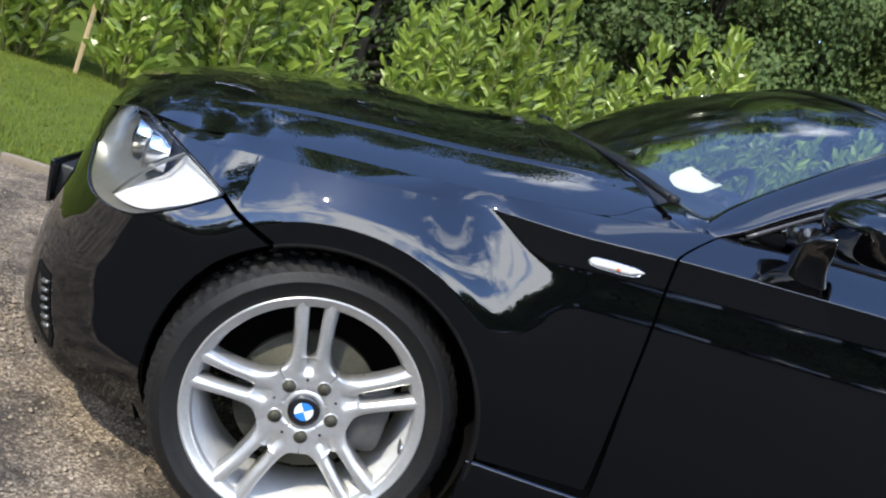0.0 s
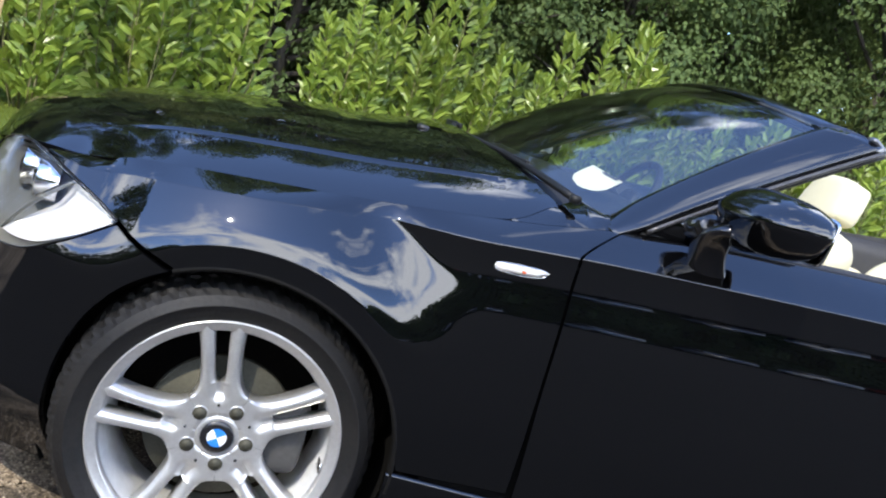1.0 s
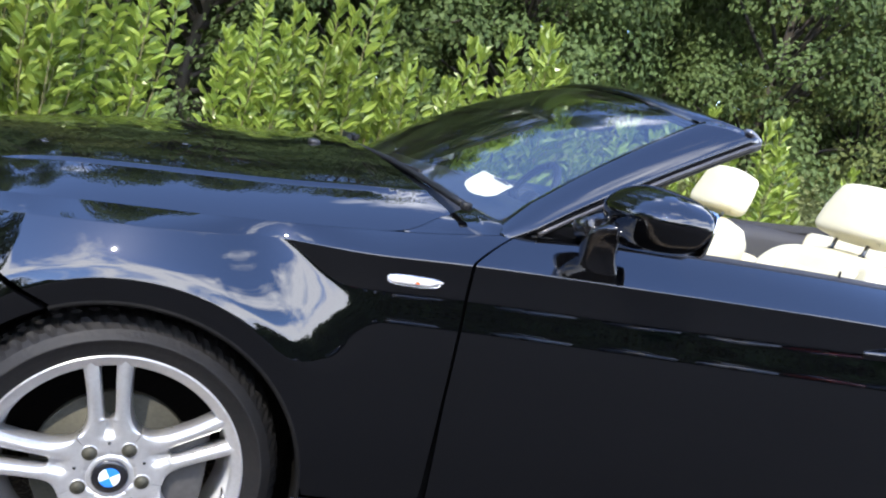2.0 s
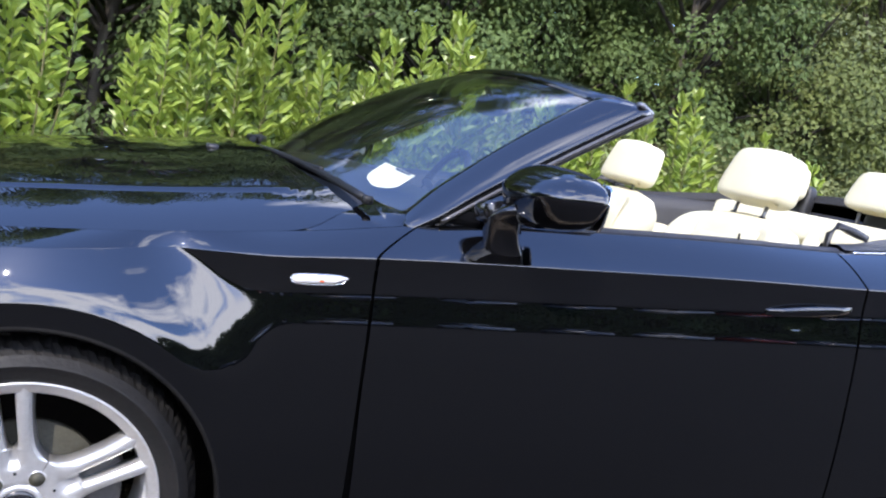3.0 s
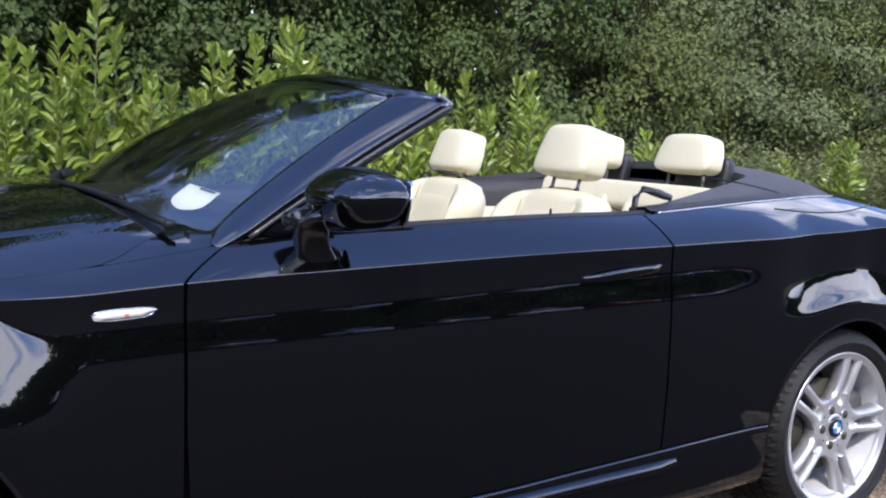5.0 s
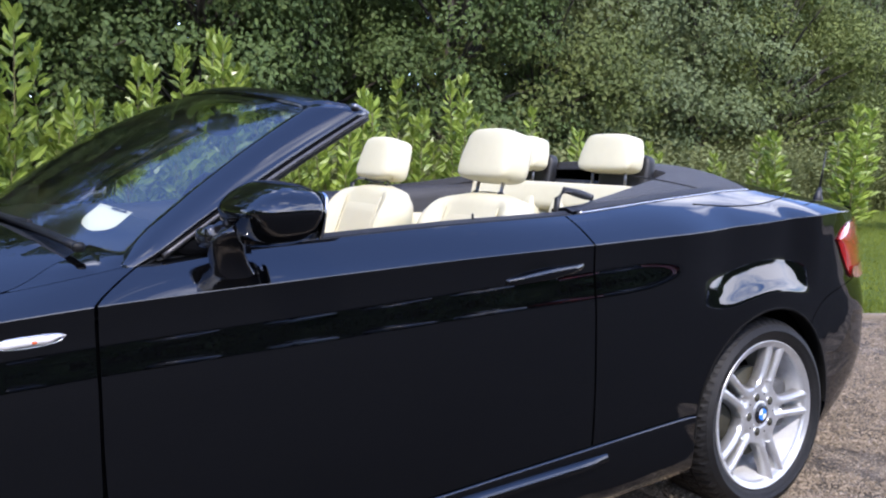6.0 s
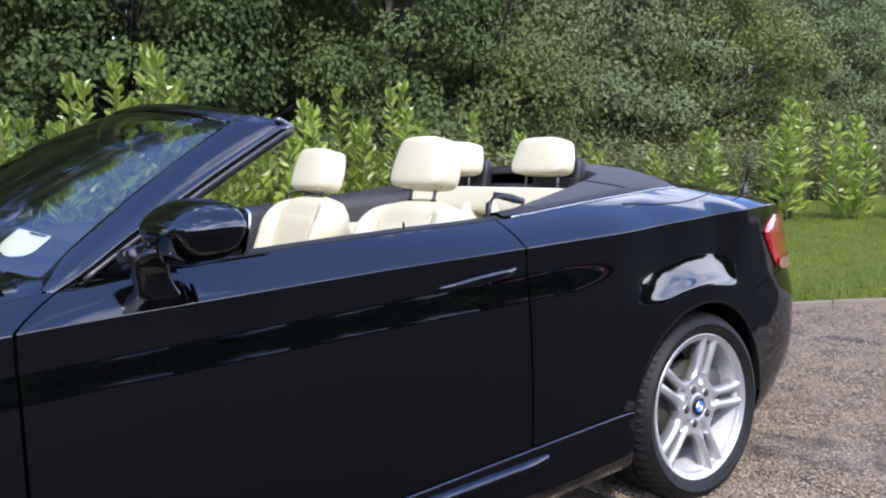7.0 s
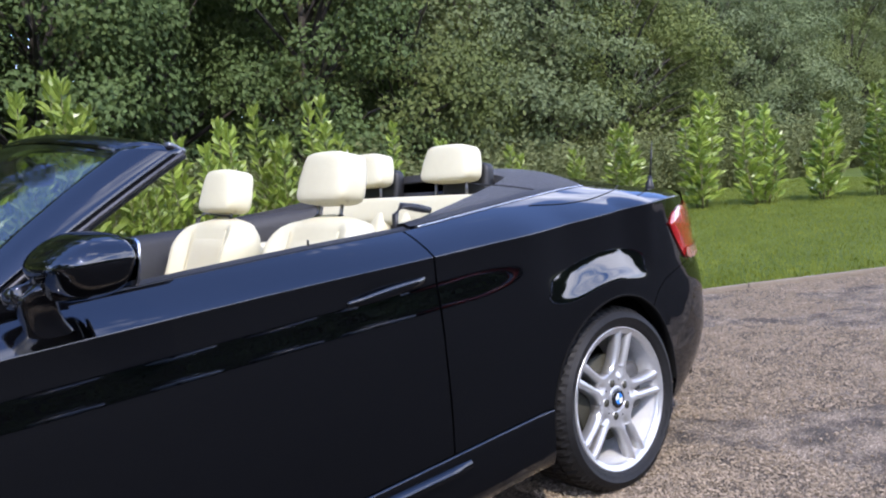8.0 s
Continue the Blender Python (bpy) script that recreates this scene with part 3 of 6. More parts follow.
def bonnet_edge(s):
    if s < -0.60:
        z = nose_edge(s) if s < -0.82 else lamp_top(s)
        p = flank(s, z + 0.003)
        return p.lerp(shoulder(-0.60, 1.0), smooth(-0.74, -0.60, s))
    return shoulder(s, 1.0)


BONNET_T = sorted([mix(-1, 1, j / 80) for j in range(81)] + [sg * (0.775 + 0.0031 * k) for sg in (-1, 1) for k in range(-10, 11)])


def bonnet_place(s, t):
    w = 0.10 * smooth(-1.1, -0.8, s) * (1 - smooth(-0.3, -0.05, s))
    near = [bonnet_edge(s + w * (k / 4 - 1)) for k in range(9)] if w > 0.001 else [bonnet_edge(s)]
    e = sum(near, Vector()) / len(near)
    e.y += 0.002
    a = abs(t)
    z = mix(e.z, middle(e.x), 1 - a ** 2.6) + 0.0045 * math.exp(-((a - 0.775) / 0.011) ** 2) * smooth(-0.6, -0.2, s)
    x = e.x - 0.20 * (1 - t * t) * smooth(0.1, 0.62, s)
    return Vector((x, -e.y * t, z))


def bonnet_reach(s):
    """How far the bonnet goes out to the wing: its rear corners are rounded off."""
    return 1 - 0.095 * smooth(0.40, 0.625, s) ** 1.6


bm = bmesh.new()
loft(bm, [[bonnet_place(mix(-1.248, 0.615, i / 110), t * bonnet_reach(mix(-1.248, 0.615, i / 110))) for t in BONNET_T] for i in range(111)])
fold(bm, 0.012)
part("bonnet", bm, PAINT, car, "glossy black bonnet with a raised crease along each side")


# windscreen, its frame and the scuttle
def screen_place(u, t, lift=0.0):
    a = Vector((0.47 + 0.21 * t * t, 0.70 * t, 0.985 - 0.047 * t * t))
    b = Vector((1.055 + 0.085 * t * t, 0.612 * t, 1.322 - 0.062 * t * t))
    q = a.lerp(b, u)
    return q + Vector((-0.45, 0, 0.9)) * (0.034 * 4 * u * (1 - u) * (1 - 0.65 * t * t) + lift)


bm = bmesh.new()
loft(bm, [[screen_place(i / 20, mix(-1, 1, j / 30)) for j in range(31)] for i in range(21)])
screen = part("windscreen", bm, SCREEN, car, "raked glass windscreen reflecting trees and sky")
screen.visible_shadow = False

bm = bmesh.new()
loft(bm, [[bonnet_place(0.618, mix(-0.88, 0.88, j / 30)).lerp(screen_place(0, mix(-0.88, 0.88, j / 30)), k) + Vector((0, 0, -0.03 * math.sin(math.pi * k) - 0.004)) for j in range(31)] for k in (0, 0.2, 0.5, 0.8, 1.03)])
part("scuttle", bm, PLASTIC, car, "black plastic scuttle panel below the windscreen")


def pillar_out(u):
    a, b = Vector((0.745, -0.768, 0.938)), Vector((1.262, -0.688, 1.250))
    return a.lerp(b, u) + Vector((-0.4, -0.1, 0.7)) * 0.008 * 4 * u * (1 - u)


def pillar_build(bm):
    rows = []
    for i in range(33):
        u = mix(-0.12, 1.0, i / 32)
        g = screen_place(max(u, 0.0), -1, 0.004)
        o = pillar_out(max(u, 0.0)) + Vector((0.517, -0.02, 0.312)) * min(u, 0.0)
        if u < 0.12:
            g = g.lerp(Vector((0.668, -0.728, 0.915)), min(1.0, (0.12 - u) / 0.24))
        row = []
        for k in range(17):
            w = k / 16
            row.append(g.lerp(o, w) + Vector((-0.25, -0.75, 0.6)) * (0.010 * math.sin(math.pi * w) + 0.009 * smooth(0.0, 0.10, w) * smooth(1.0, 0.93, w)))
        row.append(o + Vector((0.012, 0.02, -0.014)))
        row.append(o + Vector((0.01, 0.055, -0.02)))
        row.append(g + Vector((0.02, 0.01, -0.03)))
        rows.append(row)
    loft(bm, rows, closed=True, caps=True)


both("windscreen_pillar", pillar_build, PAINT, folded=0)


def cowl_inner(u):
    """Inner edge of the cowl panel: along the bonnet's rounded corner, then along the foot of the glass."""
    lift = Vector((0, -0.003, 0.004))
    corner, glass_foot = bonnet_place(0.618, 0.012 - bonnet_reach(0.618)) - Vector((0, 0, 0.001)), screen_place(0.0, -0.99) + lift
    if u < 0.62:
        s = mix(0.465, 0.612, u / 0.62)
        return bonnet_place(s, -bonnet_reach(s) - 0.002)
    if u < 0.70:
        return corner.lerp(screen_place(0.0, -0.885) + lift, (u - 0.62) / 0.08)
    if u < 0.86:
        return screen_place(0.0, mix(-0.885, -0.99, (u - 0.70) / 0.16)) + lift
    return glass_foot.lerp(Vector((0.725, -0.752, 0.951)), (u - 0.86) / 0.14)


def cowl_panel(bm):
    rows = []
    for i in range(51):
        u = i / 50
        a, b = cowl_inner(u), shoulder(mix(0.465, 0.716, u), 1.0) + Vector((0, 0.0015, 0.0006))
        rows.append([a.lerp(b, k / 10) + Vector((-0.1, -0.3, 0.9)) * 0.006 * math.sin(math.pi * k / 10) * smooth(0.3, 0.9, u) for k in range(11)])
    loft(bm, rows)


both("cowl_panel", cowl_panel, PAINT, folded=0.008)


def pillar_seal(bm):
    tube(bm, [pillar_out(i / 24) + Vector((0.008, 0.010, -0.011)) for i in range(25)], 0.0075, 10)


both("window_seal", pillar_seal, SEAL, "black rubber window seal", folded=0)


# Added strip: the chamfer's sky reflection put into a grey bar.
def pillar_strip(bm):
    tube(bm, [pillar_out(mix(0.01, 1.0, i / 24)) + Vector((0.001, -0.0045, -0.0045)) for i in range(25)], 0.0042, 8, 1.3)


both("pillar_strip", pillar_strip, GLEAM_GREY, "grey strip standing for the sky's gleam on the pillar's lower chamfer", folded=0)

bm = bmesh.new()
rows = []
for j in range(41):
    t = mix(-1.0, 1.0, j / 40)
    g = screen_place(1.0, t, 0.004)
    back = Vector((1.165 + 0.095 * t * t, 0.688 * t, 1.328 - 0.074 * t * t))
    row = []
    for k in range(7):
        w = k / 6
        row.append(g.lerp(back, w) + Vector((-0.1, 0, 1)) * 0.016 * 4 * w * (1 - w))
    row.append(back + Vector((-0.01, 0, -0.03)))
    row.append(g + Vector((0.03, 0, -0.03)))
    rows.append(row)
loft(bm, rows, closed=True, caps=True)
part("windscreen_header", bm, PAINT, car, "black windscreen header rail")


def header_cap(bm):
    rounded(bm, (0.026, 0.016, 0.007), Matrix.Translation((1.250, -0.672, 1.258)) @ pose(0, 0, 0, 0, 26, 8), 0.4, 0.4, 16, 8)


both("header_latch_cover", header_cap, STEEL, "dull grey plastic latch cover", folded=0)

# wipers
for far in (0, 1):
    bm = bmesh.new()
    foot = Vector((0.600, -0.705, 0.957)) if not far else Vector((0.41, 0.02, 0.992))
    tip = Vector((0.43, 0.05, 1.000)) if not far else Vector((0.52, 0.64, 1.005))
    pts = [foot.lerp(tip, i / 12) + Vector((0, 0, 0.012 * math.sin(math.pi * i / 12))) for i in range(13)]
    tube(bm, pts, lambda u: 0.0115 - 0.003 * u, 8, 0.8)
    box(bm, (0.012, 0.12, 0.016), Matrix.Translation(foot.lerp(tip, 0.42) + Vector((0, 0, 0.014))) @ pose(0, 0, 0, 0, 0, 14), 0.003)
    wiper = part("wiper", bm, SEAL, car, "black windscreen wiper at rest")
    bm = bmesh.new()
    tube(bm, [p + Vector((0.014, 0, -0.008)) for p in pts[5:]], 0.007, 6, 1.8)
    part("wiper_blade", bm, SEAL, wiper)
    bm = bmesh.new()
    rounded(bm, (0.013, 0.013, 0.010), Matrix.Translation(foot), 0.5, 0.8, 14, 8)
    part("wiper_pivot", bm, SEAL, wiper)

bm = bmesh.new()
rounded(bm, (0.016, 0.03, 0.008), Matrix.Translation((0.30, -0.22, bonnet_place(0.38, 0.3).z + 0.004)), 0.5, 0.6, 14, 8)
part("washer_jet", bm, PLASTIC, car, "small black washer jet on the bonnet")

# headlamps
def lamp_place(s, w, depth=0.0):
    p = flank(s, mix(lamp_low(s), lamp_top(s), w))
    _, inward = outline(s)
    return p + Vector((inward.x, inward.y, 0)) * depth


def lamp_s(i, n):
    return mix(-0.818, -0.296, i / n)


def lamp_lens(bm):
    loft(bm, [[lamp_place(lamp_s(i, 36), j / 12, -0.002 - 0.010 * math.sin(math.pi * j / 12) * math.sin(math.pi * i / 36)) for i in range(37)] for j in range(13)])


def lamp_bowl(bm):
    loft(bm, [[lamp_place(lamp_s(i, 36), j / 12, 0.004 + 0.075 * (math.sin(math.pi * j / 12) * math.sin(math.pi * i / 36)) ** 0.45) for i in range(37)] for j in range(13)])


def lamp_rim(bm):
    n = 36
    ring = [lamp_place(lamp_s(i, n), 0, -0.003) for i in range(n + 1)] + [lamp_place(lamp_s(i, n), 1, -0.003) for i in range(n, -1, -1)]
    rows = [[p, p + Vector((0.006, 0.006, 0))] for p in ring]
    tube(bm, ring + ring[:1], 0.0018, 6)


lamps = both("headlamp", lamp_bowl, LAMP_GREY, "headlamp with a silver reflector behind a clear lens", folded=0)
for side, lamp in zip((1, -1), lamps):
    for nm, build, m in (("lens", lamp_lens, LENS), ("lamp_edge", lamp_rim, GLOSS_BLACK)):
        bm = bmesh.new()
        build(bm)
        if side < 0:
            mirrored(bm)
        o = part(nm, bm, m, lamp)
        if nm == "lens":
            o.visible_shadow = False
    for cs, r, dep in ((-0.615, 0.044, 0.045), (-0.72, 0.040, 0.05)):
        c = lamp_place(cs, 0.66, dep)
        _, inw = outline(cs)
        way = Vector((-1, -0.28, 0.04)).normalized()
        m = Matrix.Translation(c) @ way.to_track_quat("-Y", "Z").to_matrix().to_4x4()
        bm = bmesh.new()
        lathe(bm, ((r, 0.03), (r * 1.02, -0.012), (r * 0.92, -0.014), (r * 0.86, 0.0), (r * 0.78, 0.004)), 28)
        bmesh.ops.transform(bm, matrix=m, verts=bm.verts)
        if side < 0:
            mirrored(bm)
        part("lamp_ring", bm, CHROME, lamp)
        bm = bmesh.new()
        rounded(bm, (r * 0.76, 0.02, r * 0.76), m, 0.9, 1.0, 20, 10)
        if side < 0:
            mirrored(bm)
        part("projector", bm, GLOSS_BLACK, lamp)
    bm = bmesh.new()
    rows = []
    for j in range(13):
        w = mix(0.07, 0.93, j / 12)
        row = []
        for i in range(25):
            u = i / 24
            depth = 0.012 + 0.052 * (1 - u) ** 0.7 * math.sin(math.pi * min(1.0, w * 1.05)) + 0.014 * smooth(0.32, 0.40, w - 0.25 * u) * (1 - u)
            row.append(lamp_place(mix(mix(-0.640, -0.470, w), -0.312, u), w, depth))
        rows.append(row)
    loft(bm, rows)
    if side < 0:
        mirrored(bm)
    part("side_reflector", bm, REFLECTOR, lamp, "bright silver reflector")
    bm = bmesh.new()
    tube(bm, [lamp_place(mix(-0.645, -0.474, k / 10), mix(0.06, 0.94, k / 10), 0.03) for k in range(11)], 0.004, 6)
    if side < 0:
        mirrored(bm)
    part("reflector_edge", bm, LAMP_GREY, lamp)


# wheel arches: lip and dark liner
def lip_of(cx, radius, a0, a1):
    def build(bm):
        rows = []
        for i in range(57):
            a = radians(mix(a0, a1, i / 56))
            row = []
            for r, dy in ((radius + 0.002, 0.001), (radius + 0.001, -0.003), (radius - 0.004, -0.003), (radius - 0.007, 0.0), (radius - 0.008, 0.02), (radius - 0.004, 0.05)):
                p = flank(cx + r * math.cos(a), HUB_Z + r * math.sin(a))
                row.append(Vector((cx + r * math.cos(a), p.y + dy, HUB_Z + r * math.sin(a))))
            rows.append(row)
        loft(bm, rows)
    return build


both("wheel_arch_lip", lip_of(0, ARCH_F, -5, 116), DARK, folded=0)
both("wheel_arch_lip", lip_of(WHEELBASE, ARCH_R, -2, 182), DARK, folded=0)


def liner_of(cx, radius):
    def build(bm):
        rows = []
        for i in range(41):
            a = radians(mix(-25, 205, i / 40))
            rows.append([(cx + radius * math.cos(a), y, HUB_Z + radius * math.sin(a)) for y in (-0.785, -0.60, -0.50)] + [(cx + 0.03 * math.cos(a), -0.50, HUB_Z + 0.03 * math.sin(a))])
        loft(bm, rows)
    return build


both("arch_liner", liner_of(0, ARCH_F + 0.006), DARK, folded=0)
both("arch_liner", liner_of(WHEELBASE, ARCH_R + 0.006), DARK, folded=0)

# floor pan, and a dark inner shell added so that the panel gaps read dark
bm = bmesh.new()
for x0, x1 in ((-0.62, -0.40), (0.40, 2.24), (3.06, 3.46)):
    w = 1.30 if x0 < 0.3 or x1 > 3 else 1.62
    box(bm, (x1 - x0, w, 0.10), Matrix.Translation(((x0 + x1) / 2, 0, 0.235)), 0.02)
box(bm, (3.9, 0.96, 0.10), Matrix.Translation((1.42, 0, 0.235)), 0.02)
part("floor_pan", bm, DARK, car)


def inner(bm):
    for s0, s1, z0 in ((0.42, 2.22, 0.30),):
        rows = [[flank(mix(s0, s1, i / 40), mix(z0, crease_z(mix(s0, s1, i / 40)), j / 8)) + Vector((0, 0.03, 0)) for i in range(41)] for j in range(9)]
        loft(bm, rows)
    rows = [[shoulder(mix(-0.3, 3.2, i / 70), j / 3) + Vector((0, 0.02, -0.03)) for i in range(71)] for j in range(4)]
    loft(bm, rows)
    rows = [[flank(mix(3.0, 3.5, i / 20), mix(0.5, 0.95, j / 8)) + Vector((-0.03, 0.03, 0)) for i in range(21)] for j in range(9)]
    loft(bm, rows)


both("inner_shell", inner, DARK, folded=0)

# door furniture
def belt_seal(bm):
    rows = []
    for i in range(61):
        s = mix(0.74, 1.895, i / 60)
        p = shoulder(s, 1.0)
        rows.append([p + Vector((0, 0.001, 0.000)), p + Vector((0, 0.003, 0.004)), p + Vector((0, 0.012, 0.004)), p + Vector((0, 0.018, -0.01))])
    loft(bm, rows)


for side, d in zip((1, -1), doors):
    def add(name, bm, m, label=""):
        if side < 0:
            mirrored(bm)
        return part(name, bm, m, d, label)
    bm = bmesh.new()
    belt_seal(bm)
    add("belt_seal", bm, SEAL)
    bm = bmesh.new()
    pts = []
    hx0, hx1 = 1.578, 1.838
    for i in range(23):
        u = i / 22
        x = mix(hx0, hx1, u)
        z = 0.832 + 0.026 * u
        pts.append(Vector((x, flank(x, z).y - 0.011 * min(1, math.sin(math.pi * u) * 2.2), z)))
    tube(bm, pts, lambda u: 0.0036 + 0.0024 * math.sin(math.pi * u), 14, 2.3)
    add("door_handle", bm, PAINT, "body-coloured black pull handle")
    # inner trim: top roll and panel
    bm = bmesh.new()
    rows = []
    for i in range(49):
        s = mix(0.70, 1.90, i / 48)
        p = shoulder(s, 1.0)
        rows.append([p + Vector((0, 0.018, 0.0)), p + Vector((0, 0.035, 0.010)), p + Vector((0, 0.075, 0.004)), p + Vector((0, 0.10, -0.03)), p + Vector((0, 0.105, -0.20)), p + Vector((0, 0.10, -0.55))])
    loft(bm, rows)
    add("door_trim", bm, TRIM, "black inner door trim")
    bm = bmesh.new()
    for off in (0, 1):
        rounded(bm, (0.003, 0.003, 0.011), Matrix.Translation((1.56, -0.722, 0.990)), 0.5, 0.8, 10, 6)
    add("lock_pin", bm, PLASTIC)

    # door mirror
    M = Matrix.Translation((0.936, -0.916, 1.027)) @ pose(0, 0, 0, 0, 0, 9)

    bm = bmesh.new()

    def shell(v):
        f = v.z / 0.070
        up, down = max(f - 0.15, 0.0) / 0.85, max(0.15 - f, 0.0) / 1.15
        x = v.x * (1 - 0.42 * up ** 1.5 - 0.42 * down)
        if x > 0.035:
            x = 0.035 + (x - 0.035) * 0.35
        y = v.y * (1 - 0.12 * up ** 2 - 0.13 * down)
        out = -v.y / 0.118
        z = v.z * (0.96 if f > 0 else 0.90) * (1 - 0.10 * out) + 0.006 * out * (f < 0)
        return Vector((x + 0.12 * v.z, y, z))

    rounded(bm, (0.100, 0.118, 0.070), M, 0.62, 0.70, 72, 40, shell)
    mirror = add("door_mirror", bm, PAINT, "glossy black door mirror")
    bm = bmesh.new()
    rounded(bm, (0.004, 0.092, 0.050), M @ Matrix.Translation((0.060, -0.002, 0.000)) @ pose(0, 0, 0, 0, 8, 0), 0.3, 0.4, 24, 10)
    if side < 0:
        mirrored(bm)
    part("mirror_glass", bm, MIRROR, mirror)
    bm = bmesh.new()
    rows = []
    for c, hx, hy, tilt in (((0.902, -0.794, 0.872), 0.062, 0.032, 0.10), ((0.896, -0.798, 0.880), 0.057, 0.030, 0.10), ((0.885, -0.806, 0.896), 0.047, 0.028, 0.12), ((0.874, -0.818, 0.918), 0.040, 0.028, 0.2),
                            ((0.864, -0.830, 0.940), 0.038, 0.030, 0.25), ((0.858, -0.842, 0.960), 0.038, 0.034, 0.2), ((0.862, -0.858, 0.978), 0.038, 0.038, 0.1), ((0.880, -0.880, 1.000), 0.036, 0.038, 0.0)):
        row = []
        for i in range(32):
            a = 2 * math.pi * i / 32
            dx, dy = hx * math.copysign(abs(math.cos(a)) ** 0.75, math.cos(a)), hy * math.copysign(abs(math.sin(a)) ** 0.75, math.sin(a))
            row.append(Vector(c) + Vector((dx, dy, -tilt * dy - 0.06 * dx)))
        rows.append(row)
    loft(bm, rows, closed=True, caps=True)
    rounded(bm, (0.034, 0.034, 0.022), Matrix.Translation((0.842, -0.822, 0.980)) @ pose(0, 0, 0, -14, 0, 14), 0.5, 0.6, 28, 14)
    if side < 0:
        mirrored(bm)
    part("mirror_arm", bm, GLOSS_BLACK, mirror)

    # window quarter triangle in front of the mirror
    bm = bmesh.new()
    tri = [Vector((0.748, -0.762, 0.937)), Vector((0.935, -0.783, 0.936)), Vector((0.930, -0.738, 1.050))]
    loft(bm, [[p for p in tri], [p + Vector((0, 0.012, 0)) for p in tri]], closed=True, caps=True)
    add("mirror_triangle", bm, PAINT)


# side indicator
def indicator(bm):
    rows = []
    for i in range(17):
        u = i / 16
        x = mix(0.440, 0.542, u)
        zc = mix(0.7985, 0.8035, u)
        h = 0.0090 * min(1, (u * 9 + 0.06) ** 0.5, ((1 - u) * 5 + 0.35) ** 0.5)
        row = []
        for k in range(9):
            w = mix(-1, 1, k / 8)
            row.append(Vector((x + 0.011 * w * u, flank(x, zc + w * h).y - 0.009 * math.sqrt(max(0, 1 - w * w)) * min(1, u * 8, (1 - u) * 8 + 0.1) - 0.001, zc + w * h)))
        rows.append(row)
    loft(bm, rows)


def indicator_edge(bm):
    ring = []
    for i in range(40):
        a = 2 * math.pi * i / 40
        x = 0.4915 + 0.054 * math.copysign(abs(math.cos(a)) ** 0.75, math.cos(a))
        z = mix(0.7985, 0.8035, (x - 0.435) / 0.117) + 0.0102 * math.copysign(abs(math.sin(a)) ** 0.6, math.sin(a))
        ring.append(Vector((x + 0.011 * math.sin(a) * max(0.0, (x - 0.44) / 0.106), flank(x, z).y - 0.001, z)))
    tube(bm, ring + ring[:1], 0.0022, 6)


sides = both("side_indicator", indicator, INDICATOR, "clear side indicator lens with an orange bulb", folded=0)
for side, o in zip((1, -1), sides):
    bm = bmesh.new()
    indicator_edge(bm)
    if side < 0:
        mirrored(bm)
    part("lamp_edge", bm, BRIGHT, o)
    bm = bmesh.new()
    rounded(bm, (0.005, 0.002, 0.003), Matrix.Translation((0.497, flank(0.497, 0.80).y - 0.0095, 0.801)), 0.8, 0.8, 12, 8)
    if side < 0:
        mirrored(bm)
    part("bulb", bm, BULB, o)

# tail lamps
tail_top = knots((3.03, 0.884), (3.05, 0.906), (3.09, 0.924), (3.16, 0.934), (3.5, 0.934))
tail_low = knots((3.03, 0.870), (3.06, 0.832), (3.11, 0.778), (3.16, 0.738), (3.20, 0.727), (3.5, 0.727))


def tail_lamp(bm):
    loft(bm, [[flank(mix(3.03, 3.52, i / 24), mix(tail_low(mix(3.03, 3.52, i / 24)), tail_top(mix(3.03, 3.52, i / 24)), j / 10)) + Vector((0.002, -0.005 - 0.006 * math.sin(math.pi * j / 10), 0)) for i in range(25)] for j in range(11)])


def tail_pale(bm):
    loft(bm, [[flank(mix(3.15, 3.52, i / 20), mix(max(0.729, tail_low(mix(3.15, 3.52, i / 20)) + 0.002), 0.772, j / 4)) + Vector((0.006, -0.013, 0)) for i in range(21)] for j in range(5)])


for side, o in zip((1, -1), both("tail_lamp", tail_lamp, RED, "red tail lamp wrapping round the rear corner")):
    bm = bmesh.new()
    tail_pale(bm)
    if side < 0:
        mirrored(bm)
    part("reversing_lens", bm, PALE_RED, o)


# boot: lid and rear panel
def deck(s, t):
    e = shoulder(s, 1.0)
    return Vector((e.x, e.y * t, e.z + mix(0.082, 0.020, smooth(2.78, 3.3, s)) * (1 - abs(t) ** 2.4)))


bm = bmesh.new()
lid_front = lambda t: 2.80 + 0.10 * (1 - abs(t) ** 2.5)
loft(bm, [[deck(mix(lid_front(t), 3.40, i / 24), t * 0.985) for t in [mix(-1, 1, j / 40) for j in range(41)]] for i in range(25)])
fold(bm, 0.012)
part("boot_lid", bm, PAINT, car, "glossy black boot lid")
bm = bmesh.new()
rows = []
for z in (0.66, 0.70, 0.78, 0.86, 0.93, 0.975):
    rows.append([Vector((flank(mix(3.45, 4.0, i / 20), z).x, flank(mix(3.45, 4.0, i / 20), z).y, z)) for i in range(21)])
loft(bm, rows)
g = bmesh.ops.duplicate(bm, geom=bm.faces[:])
for v in [q for q in g["geom"] if isinstance(q, bmesh.types.BMVert)]:
    v.co.y = -v.co.y
part("rear_panel", bm, PAINT, car)
bm = bmesh.new()
loft(bm, [[flank(mix(3.36, 4.0, i / 20), 0.97).lerp(Vector((3.37, flank(mix(3.36, 4.0, i / 20), 0.97).y * 0.845, 0.978)), k) for i in range(21)] for k in (0, 0.5, 1.0)])
g = bmesh.ops.duplicate(bm, geom=bm.faces[:])
